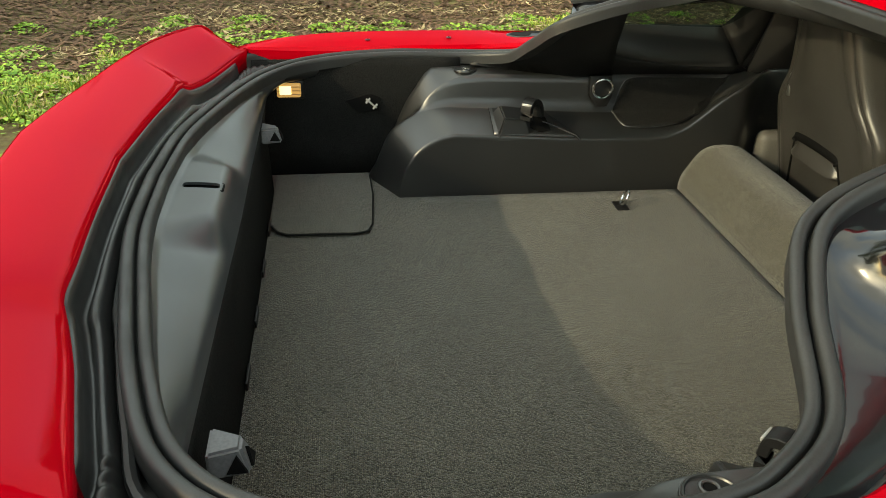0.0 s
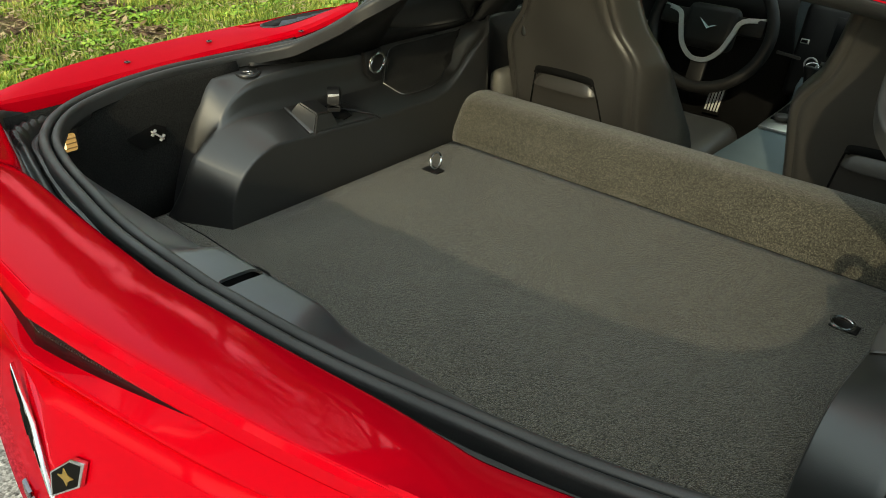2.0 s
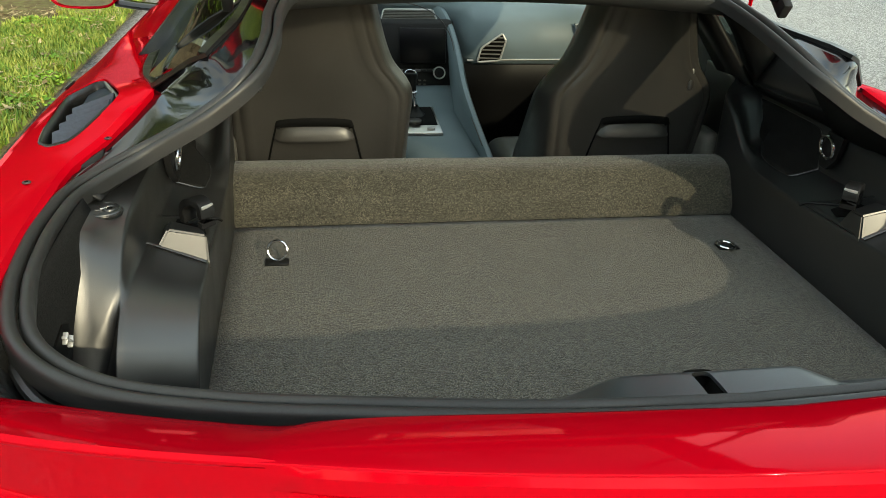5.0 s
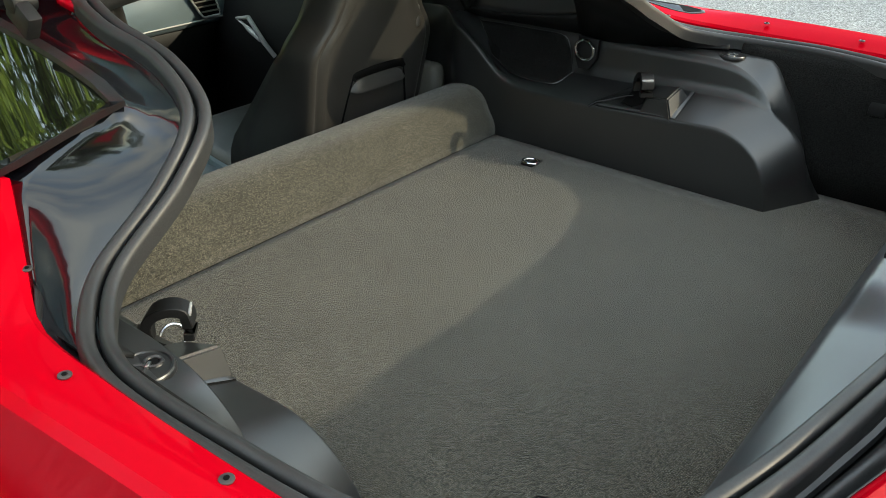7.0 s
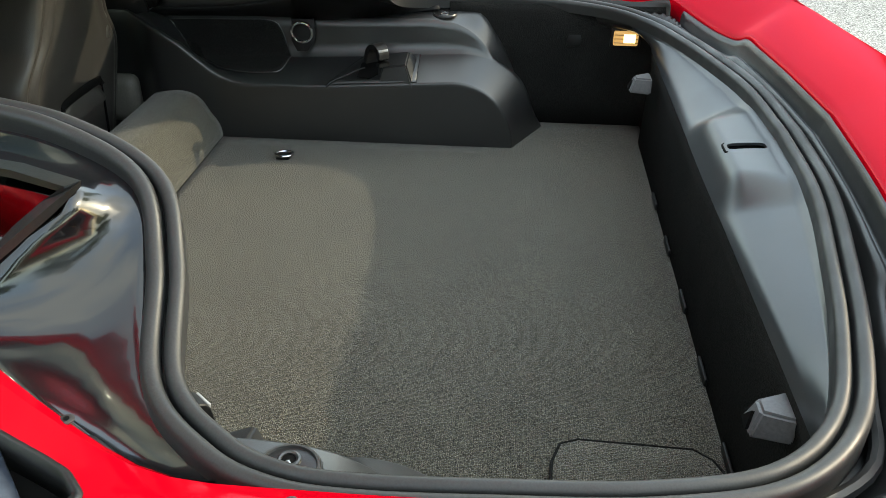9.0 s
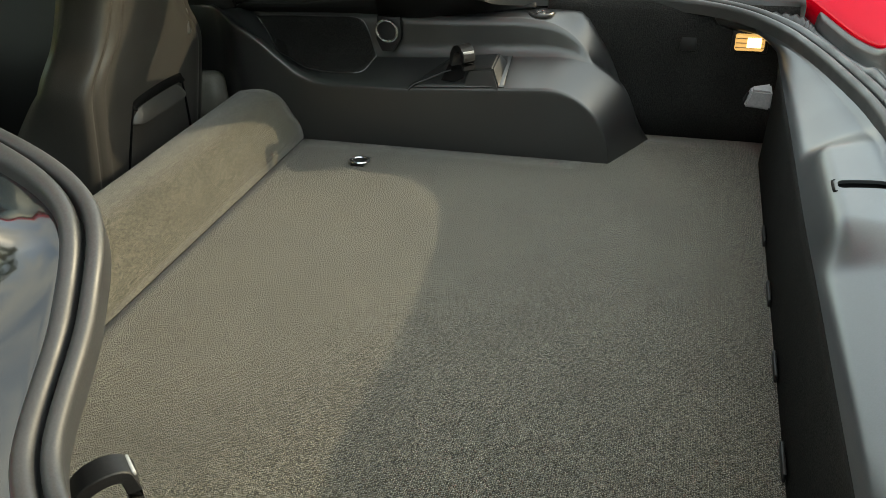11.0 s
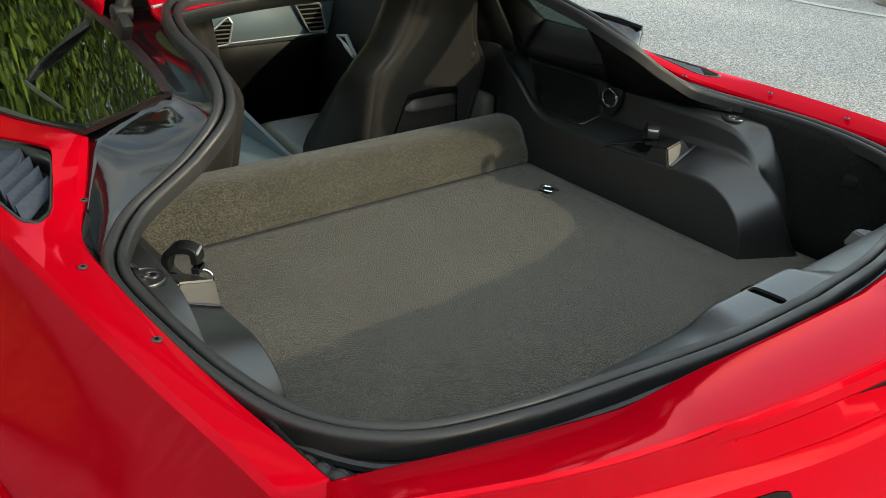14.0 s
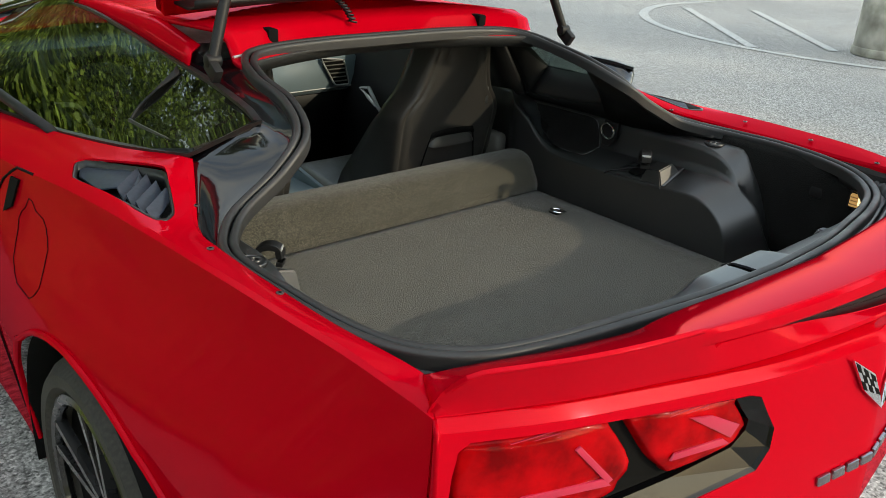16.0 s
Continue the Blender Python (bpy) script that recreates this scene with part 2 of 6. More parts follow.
mw.operation = "MULTIPLY"
nt.links.new(mk.outputs[0], mw.inputs[0])
nt.links.new(r4.outputs[0], mw.inputs[1])
nt.links.new(mw.outputs[0], mm.inputs[7])
nt.links.new(mm.outputs[2], b.inputs["Base Color"])
bu = nt.nodes.new("ShaderNodeBump")
bu.inputs["Strength"].default_value, bu.inputs["Distance"].default_value = 0.8, 0.0025
bu.invert = True
nt.links.new(vo.outputs["Distance"], bu.inputs["Height"])
nt.links.new(bu.outputs[0], b.inputs["Normal"])

PILE = CARPET.copy()
PILE.name = "cut_pile_carpet"
for nd in PILE.node_tree.nodes:
    if nd.type == "VALTORGB":
        nd.color_ramp.elements[0].color, nd.color_ramp.elements[1].color = (0.104, 0.097, 0.073, 1), (0.022, 0.0205, 0.0155, 1)
    if nd.type == "TEX_VORONOI":
        nd.inputs["Scale"].default_value = 520
    if nd.type == "BUMP":
        nd.inputs["Strength"].default_value = 0.5
    if nd.type == "TEX_WAVE":
        PILE.node_tree.links.remove(nd.outputs["Fac"].links[0])

ASPHALT = grain(material("asphalt", (0.2, 0.2, 0.2), 0.9), 95, 0.7, 0.005, colour=((0.06, 0.058, 0.055), (0.56, 0.55, 0.53)), amount=0.42, big=(0.35, 0.16), detail=6)
nt = ASPHALT.node_tree
stone = nt.nodes.new("ShaderNodeTexVoronoi")
stone.inputs["Scale"].default_value = 120
stc = nt.nodes.new("ShaderNodeTexCoord")
nt.links.new(stc.outputs["Object"], stone.inputs["Vector"])
ssp = nt.nodes.new("ShaderNodeSeparateColor")
nt.links.new(stone.outputs["Color"], ssp.inputs[0])
srg = nt.nodes.new("ShaderNodeMapRange")
srg.inputs["To Min"].default_value, srg.inputs["To Max"].default_value = 0.5, 1.45
nt.links.new(ssp.outputs[0], srg.inputs[0])
smx = nt.nodes.new("ShaderNodeMix")
smx.data_type, smx.blend_type = "RGBA", "MULTIPLY"
smx.inputs[0].default_value = 1.0
ab_ = nt.nodes["Principled BSDF"].inputs["Base Color"]
nt.links.new(ab_.links[0].from_socket, smx.inputs[6])
nt.links.new(srg.outputs[0], smx.inputs[7])
nt.links.new(smx.outputs[2], ab_)
PAINT = grain(material("worn_road_paint", (0.6, 0.6, 0.58), 0.8), 40, 0.3, 0.002, colour=((0.3, 0.3, 0.29), (0.62, 0.62, 0.6)), amount=0.4)
CONCRETE = grain(material("weathered_concrete", (0.35, 0.34, 0.31), 0.9), 5, 0.5, 0.01, colour=((0.20, 0.19, 0.15), (0.58, 0.56, 0.50)), amount=0.45, big=(2.4, 0.5), detail=9)
SOIL = grain(material("grassy_soil", (0.09, 0.07, 0.03), 1.0), 14, 0.8, 0.02, colour=((0.10, 0.06, 0.03), (0.17, 0.16, 0.05)), amount=0.35, big=(1.2, 0.3), detail=8)
GRASS = material("grass_blades", (0.11, 0.17, 0.03), 0.7)
MULCH = material("wood_chips", (0.12, 0.07, 0.04), 0.9)
STRAW = material("dry_straw", (0.3, 0.22, 0.12), 0.9)
CLOVER = material("clover_leaves", (0.15, 0.3, 0.03), 0.6)
LEAF = material("tree_leaves", (0.05, 0.09, 0.02), 0.5)
BARK = grain(material("bark", (0.09, 0.07, 0.05), 0.95), 20, 0.8, 0.02, colour=((0.05, 0.04, 0.03), (0.14, 0.11, 0.08)))


def island(m, a, c):
    nt = m.node_tree
    g = nt.nodes.new("ShaderNodeNewGeometry")
    r = nt.nodes.new("ShaderNodeValToRGB")
    r.color_ramp.elements[0].color, r.color_ramp.elements[1].color = (*a, 1), (*c, 1)
    nt.links.new(g.outputs["Random Per Island"], r.inputs[0])
    nt.links.new(r.outputs[0], nt.nodes["Principled BSDF"].inputs["Base Color"])


island(GRASS, (0.10, 0.25, 0.02), (0.54, 0.56, 0.12))
gt = GRASS.node_tree
gtc = gt.nodes.new("ShaderNodeTexCoord")
gno = gt.nodes.new("ShaderNodeTexNoise")
gno.inputs["Scale"].default_value = 2.2
gno.inputs["Detail"].default_value = 4
gt.links.new(gtc.outputs["Object"], gno.inputs["Vector"])
grm = gt.nodes.new("ShaderNodeValToRGB")
grm.color_ramp.elements[0].position, grm.color_ramp.elements[1].position = 0.38, 0.62
grm.color_ramp.elements[0].color, grm.color_ramp.elements[1].color = (0.55, 0.62, 0.5, 1), (1.15, 1.05, 1.1, 1)
gt.links.new(gno.outputs["Fac"], grm.inputs[0])
gmx = gt.nodes.new("ShaderNodeMix")
gmx.data_type, gmx.blend_type = "RGBA", "MULTIPLY"
gmx.inputs[0].default_value = 1.0
gbc = gt.nodes["Principled BSDF"].inputs["Base Color"]
gt.links.new(gbc.links[0].from_socket, gmx.inputs[6])
gt.links.new(grm.outputs[0], gmx.inputs[7])
gt.links.new(gmx.outputs[2], gbc)
island(STRAW, (0.20, 0.13, 0.06), (0.58, 0.46, 0.26))
island(CLOVER, (0.10, 0.24, 0.02), (0.36, 0.52, 0.06))
island(MULCH, (0.05, 0.025, 0.012), (0.26, 0.15, 0.09))
island(LEAF, (0.02, 0.045, 0.006), (0.28, 0.38, 0.05))


# ---------------------------------------------------------------- mesh helpers
def part(name, bm, mat, parent=None, label="", smooth=True, thick=0.0, offset=-1.0, sharp=40):
    me = bpy.data.meshes.new(name)
    if smooth:
        for f in bm.faces:
            f.smooth = True
        for e in bm.edges:
            if len(e.link_faces) == 2 and e.calc_face_angle(0) > radians(sharp):
                e.smooth = False
    bm.to_mesh(me)
    bm.free()
    for m in mat if isinstance(mat, (list, tuple)) else (mat,):
        me.materials.append(m)
    ob = new(name, me)
    ob.parent = parent
    if label:
        ob["label"] = label
    if thick:
        s = ob.modifiers.new("thickness", "SOLIDIFY")
        s.thickness, s.offset = thick, offset
    return ob


def thing(name, label, category, group="", kind=""):
    return tagged(new(name), label, category, group, kind)


def curve3(points, n=8):
    """A smooth line through the points."""
    p = [Vector(q) for q in points]
    p = [2 * p[0] - p[1], *p, 2 * p[-1] - p[-2]]
    out = []
    for i in range(1, len(p) - 2):
        a, b, c, d = p[i - 1:i + 3]
        for k in range(n):
            u = k / n
            out.append(0.5 * (2 * b + (c - a) * u + (2 * a - 5 * b + 4 * c - d) * u * u + (3 * b - a - 3 * c + d) * u ** 3))
    out.append(p[-2].copy())
    return out


def even(line, n):
    """n points at even steps along a line."""
    d = [0.0]
    for a, b in zip(line[:-1], line[1:]):
        d.append(d[-1] + (b - a).length)
    out, k = [], 0
    for i in range(n):
        t = d[-1] * i / (n - 1)
        while k < len(d) - 2 and d[k + 1] < t:
            k += 1
        out.append(line[k].lerp(line[k + 1], (t - d[k]) / max(d[k + 1] - d[k], 1e-9)))
    return out


def mirror(p):
    return Vector((-p[0], p[1], p[2]))


def whole(half):
    """A line from the middle outwards on the left, made symmetric, from right to left."""
    return [mirror(p) for p in reversed(half[1:])] + list(half)


def loft(rows, closed=False, flip=False, bm=None):
    """Faces between rows of equally many points."""
    bm = bm or bmesh.new()
    vs = [[bm.verts.new(p) for p in r] for r in rows]
    n = len(rows[0])
    for a, b in zip(vs[:-1], vs[1:]):
        for i in range(n if closed else n - 1):
            j = (i + 1) % n
            q = (a[i], a[j], b[j], b[i])
            try:
                bm.faces.new(q[::-1] if flip else q)
            except ValueError:
                pass
    return bm


def sweep(line, section, up=(0, 0, 1), closed=False, bm=None, cap=True):
    """Sweeps a section of (side, up) offsets along a line."""
    bm = bm or bmesh.new()
    rings, n = [], len(line)
    for i, p in enumerate(line):
        a = line[i - 1] if i or closed else line[0]
        c = line[(i + 1) % n] if i < n - 1 or closed else line[-1]
        t = (c - a).normalized()
        side = t.cross(Vector(up)).normalized()
        u = side.cross(t)
        rings.append([bm.verts.new(p + side * s + u * v) for s, v in section])
    m = len(section)
    for i in range(n if closed else n - 1):
        r, q = rings[i], rings[(i + 1) % n]
        for k in range(m):
            bm.faces.new((r[k], q[k], q[(k + 1) % m], r[(k + 1) % m]))
    if cap and not closed:
        bm.faces.new(rings[0])
        bm.faces.new(rings[-1][::-1])
    bmesh.ops.recalc_face_normals(bm, faces=bm.faces)
    return bm


def circle(r, n=10, sx=1.0, sy=1.0):
    return [(r * sx * math.cos(2 * math.pi * i / n), r * sy * math.sin(2 * math.pi * i / n)) for i in range(n)]


def tube(line, r, n=10, closed=False, bm=None):
    return sweep(line, circle(r, n), closed=closed, bm=bm)


def rbox(sx, sy, sz, m=None, bevel=0.004, seg=2, bm=None):
    """A box with rounded edges, centred, placed by m."""
    b = bmesh.new()
    bmesh.ops.create_cube(b, size=1.0, matrix=Matrix.Diagonal((sx, sy, sz, 1)))
    if bevel:
        bmesh.ops.bevel(b, geom=b.edges[:], offset=min(bevel, 0.45 * min(sx, sy, sz)), segments=seg, affect="EDGES", profile=0.5)
    if m is not None:
        bmesh.ops.transform(b, matrix=m, verts=b.verts)
    if bm is None:
        return b
    me = bpy.data.meshes.new("tmp")
    b.to_mesh(me)
    b.free()
    bm.from_mesh(me)
    bpy.data.meshes.remove(me)
    return bm


def disc(r, depth, m, n=24, bevel=0.002):
    b = bmesh.new()
    bmesh.ops.create_cone(b, cap_ends=True, segments=n, radius1=r, radius2=r, depth=depth)
    if bevel:
        es = [e for e in b.edges if abs(e.verts[0].co.z - e.verts[1].co.z) < 1e-6]
        bmesh.ops.bevel(b, geom=es, offset=bevel, segments=2, affect="EDGES", profile=0.5)
    bmesh.ops.transform(b, matrix=m, verts=b.verts)
    return b


def torus(R, r, m, n=36, k=10, sx=1.0, sy=1.0, a0=0.0, a1=360.0):
    b = bmesh.new()
    full = a1 - a0 >= 360
    cnt = n if full else n + 1
    line = [Vector((R * sx * math.cos(radians(a0 + (a1 - a0) * i / n)), R * sy * math.sin(radians(a0 + (a1 - a0) * i / n)), 0)) for i in range(cnt)]
    sweep(line, circle(r, k), closed=full, bm=b)
    bmesh.ops.transform(b, matrix=m, verts=b.verts)
    return b


def slab(outline, thick, way, bm=None, bevel=0.0):
    """A flat or curved outline given depth along a direction."""
    bm = bm or bmesh.new()
    w = Vector(way).normalized() * thick
    a = [bm.verts.new(Vector(p)) for p in outline]
    b = [bm.verts.new(Vector(p) + w) for p in outline]
    n = len(outline)
    fs = [bm.faces.new(a[::-1]), bm.faces.new(b)]
    for i in range(n):
        fs.append(bm.faces.new((a[i], a[(i + 1) % n], b[(i + 1) % n], b[i])))
    bmesh.ops.recalc_face_normals(bm, faces=bm.faces)
    if bevel:
        bmesh.ops.bevel(bm, geom=list(fs[1].edges), offset=bevel, segments=2, affect="EDGES", profile=0.5)
    return bm


def carve(ob, cutters, sharp=40):
    """Cuts closed meshes out of a part for good."""
    made = []
    for bm in cutters:
        me = bpy.data.meshes.new("cutter")
        bmesh.ops.recalc_face_normals(bm, faces=bm.faces)
        bm.to_mesh(me)
        bm.free()
        c = new("cutter", me)
        made.append(c)
        md = ob.modifiers.new("cut", "BOOLEAN")
        md.operation, md.solver, md.object = "DIFFERENCE", "EXACT", c
    bpy.context.view_layer.update()
    dg = bpy.context.evaluated_depsgraph_get()
    me = bpy.data.meshes.new_from_object(ob.evaluated_get(dg))
    ob.modifiers.clear()
    for c in made:
        bpy.data.objects.remove(c)
    bm = bmesh.new()
    bm.from_mesh(me)
    for f in bm.faces:
        f.smooth = True
    for e in bm.edges:
        e.smooth = not (len(e.link_faces) == 2 and e.calc_face_angle(0) > radians(sharp))
    bm.to_mesh(me)
    bm.free()
    ob.data = me
    return ob

# ---------------------------------------------------------------- ground
GZ = -0.70


def sheet(name, x0, x1, y0, y1, z, mat, nx=2, ny=2, wob=0.0):
    rows = []
    for i in range(nx):
        x = x0 + (x1 - x0) * i / (nx - 1)
        rows.append([Vector((x, y0 + (y1 - y0) * j / (ny - 1), z + (wob * noise.noise((x * 0.7, (y0 + (y1 - y0) * j / (ny - 1)) * 0.7, 3.1)) if wob else 0))) for j in range(ny)])
    return part(name, loft(rows), mat)


ground = sheet("ground", -600, 600, -600, 600, GZ, ASPHALT)
tagged(ground, "light grey worn asphalt parking lot", "asphalt", kind="structure")
LAWN_EDGE = -1.75
lawn = sheet("lawn", -22, LAWN_EDGE, -18, 30, GZ + 0.05, SOIL, 90, 120, 0.05)
tagged(lawn, "patchy soil verge beside the asphalt", "soil", kind="structure")

# ---------------------------------------------------------------- the car: guiding lines, left half
STRIP = [(0, -.368, .262), (-.17, -.36, .262), (-.32, -.335, .258), (-.453, -.306, .253), (-.559, -.268, .252), (-.630, -.203, .257),
         (-.662, -.11, .263), (-.674, .0, .266), (-.676, .09, .264), (-.670, .147, .264), (-.649, .196, .268), (-.600, .250, .283), (-.51, .275, .33),
         (-.447, .308, .377), (-.421, .394, .412), (-.417, .50, .432), (-.395, .585, .45), (-.34, .63, .458), (-.2, .65, .462), (0, .655, .462)]
GUTTER = [(0, -.413, .294), (-.17, -.403, .293), (-.30, -.392, .291), (-.362, -.388, .288), (-.392, -.378, .277), (-.455, -.358, .272), (-.52, -.341, .272), (-.58, -.325, .274), (-.668, -.301, .277),
          (-.680, -.15, .270), (-.688, .0, .270), (-.690, .12, .270), (-.686, .22, .272), (-.655, .285, .282)]
CREST = [(0, -.530, .331), (-.13, -.520, .330), (-.275, -.502, .330), (-.377, -.486, .332), (-.471, -.468, .333), (-.557, -.443, .332), (-.624, -.415, .330), (-.672, -.390, .325), (-.690, -.366, .298), (-.698, -.352, .270)]
RIDGE_TWO = [(0, -.552, .272), (-.2, -.522, .268), (-.33, -.490, .263), (-.42, -.463, .264), (-.55, -.425, .268), (-.698, -.361, .268)]
RIDGE = [(0, -.535, .228), (-.198, -.503, .233), (-.327, -.475, .241), (-.455, -.442, .249), (-.581, -.407, .258), (-.698, -.361, .266)]
SHOULDER = [(-.698, -.361, .266), (-.718, -.24, .284), (-.737, -.122, .292), (-.752, .05, .292), (-.764, .216, .288), (-.775, .4, .28),
            (-.786, .559, .268), (-.80, .75, .25), (-.81, 1.0, .23), (-.82, 1.4, .215), (-.82, 2.2, .20)]
GLASS_LOW = Vector((-.600, .425, .330))
GLASS_TOP = Vector((-.515, .336, .399))

car = thing("sports_car", "red two-seat sports coupe with its rear hatch open", "car")

strip_half = even(curve3(STRIP, 12), 200)
strip_line = whole(strip_half)[:-1]

# weatherstrip: a double-lipped rubber seal
lip = [(-.0155, -.018)] + [(-.0082 + .0076 * math.cos(radians(a)), .0 + .0078 * math.sin(radians(a))) for a in range(185, -31, -24)] + [(-.0008, -.007), (.0012, -.008)]
lip += [(.0088 + .0068 * math.cos(radians(a)), -.0015 + .007 * math.sin(radians(a))) for a in range(205, -16, -24)] + [(.0150, -.018)]
part("weatherstrip", sweep(strip_line, lip, closed=True), SEAL, car, "dark grey double-lipped rubber hatch seal", sharp=70)

# black channel between the seal and the painted edge
n = 260
s_out = even(curve3(STRIP[:11]), n)
g_out = even(curve3(GUTTER), n)
rows = []
for f, drop, rib in ((0.0, -.012, 0), (.10, -.032, 0), (.20, -.037, 0), (.34, -.038, 0), (.43, -.032, 0), (.50, -.022, .0015), (.58, -.0175, .003), (.66, -.0185, .003), (.72, -.027, .002), (.77, -.031, 0), (.83, -.028, 0), (.88, -.012, 0), (.93, -.005, 0), (1.0, -.004, 0)):
    rows.append(whole([a.lerp(b, f) + Vector((0, 0, drop + rib * (i // 2 % 2) * (1 if .50 < -a.x < .66 and a.y < -.1 else 0))) for i, (a, b) in enumerate(zip(s_out, g_out))]))
part("hatch_gutter", loft(rows), RUBBER, car, "black ribbed rubber drain channel round the opening", thick=.004)
ribline = [a.lerp(b, .3) + Vector((0, 0, -.026)) for a, b in zip(s_out[::4], g_out[::4])]
part("gutter_seal", tube(whole(ribline), .006, 8), RUBBER, car, "thin outer rubber bead")

# rear deck, groove for the high brake lamp, and bumper
n = 49
gut = whole(even(curve3(GUTTER[:9]), n))
cre = whole(even(curve3(CREST), n))
rid = whole(even(curve3(RIDGE), n))
rid2 = whole(even(curve3(RIDGE_TWO), n))
m = len(gut)


def blend(a, b, f, d=(0, 0, 0)):
    return [p.lerp(q, f) + Vector(d) for p, q in zip(a, b)]


def groove(a, b, f, depth, ends=.24):
    """Undercut below the crest: deep in the middle, closed at its ends."""
    out = []
    for p, q in zip(a, b):
        k = max(0.0, min(1.0, (.385 - abs(p.x)) / .02))
        c = .5 + .5 * math.cos(math.pi * min(1.0, abs(p.x) / .32))
        out.append(p.lerp(q, .36 + (f * (ends + (1 - ends) * c) if f else 0)) + Vector((0, depth * k * (.7 + .3 * c), 0)))
    return out


def lip(f, dy):
    """Just below the crest, bulging only over the lamp groove."""
    return [p.lerp(q, f) + Vector((0, dy * max(0.0, min(1.0, (.41 - abs(p.x)) / .03)), 0)) for p, q in zip(cre, rid2)]


deck_rows = [blend(gut, cre, 0, (0, .004, -.03)), blend(gut, cre, 0), blend(gut, cre, .03, (0, 0, .003)), blend(gut, cre, .1, (0, 0, .005)), blend(gut, cre, .5, (0, 0, .006)), blend(gut, cre, .94, (0, 0, .002)), blend(gut, cre, .988, (0, 0, .0006)), cre]
part("rear_deck", loft(deck_rows), RED, car, "glossy red rear deck lip", thick=.004, sharp=22)
low_rows = [[p + Vector((0, -.0004, -.0004)) for p in cre], lip(.015, -.0012), lip(.10, -.004), lip(.3, -.004), groove(cre, rid2, 0, -.003), groove(cre, rid2, .02, .004), groove(cre, rid2, .04, .028), groove(cre, rid2, .56, .012),
            blend(cre, rid2, .93, (0, .0, 0)), blend(cre, rid2, .985, (0, -.0004, 0)), blend(rid2, rid, .05, (0, -.001, 0)), blend(rid2, rid, .15, (0, 0, 0)),
            blend(rid2, rid, .85, (0, .002, 0)), blend(rid2, rid, .96, (0, .001, 0)), [p + Vector((0, -.001, -.002)) for p in rid],
            [p + Vector((0, -.0095, -.014)) for p in rid]]
for z, dy in ((.2, -.015), (.12, -.024), (.04, -.032), (-.05, -.036), (-.12, -.02), (-.2, .0), (-.3, .02), (-.42, .05)):
    low_rows.append([Vector((p.x * (1.0 + .03 * min(1, (.27 - z) / .3)), p.y + dy, z + (p.z - .245) * max(0, (z + .3) / .5))) for p in rid])
bumper = part("rear_bumper", loft(low_rows), RED, car, "glossy red rear bumper with sharp crease lines", thick=.004, sharp=20)
# smoked lamp in the groove
gl1 = [p for p in groove(cre, rid2, .04, .022) if abs(p.x) < .31]
gl2 = [p for p in groove(cre, rid2, .52, .010, .16) if abs(p.x) < .31]
hl = part("high_brake_lamp", loft([gl1, [a.lerp(b, .5) + Vector((0, -.003, 0)) for a, b in zip(gl1, gl2)], gl2]), SMOKED, car, "smoked high brake lamp with a fine ribbed reflector", thick=.004)
e1, e2 = even(gl1, 150), even(gl2, 150)
for i in range(36, 114):
    p = e1[i].lerp(e2[i], .62)
    part("reflector", rbox(.0012, .002, .0022, pose(p.x, p.y - .0022, p.z), 0), DULL, hl)


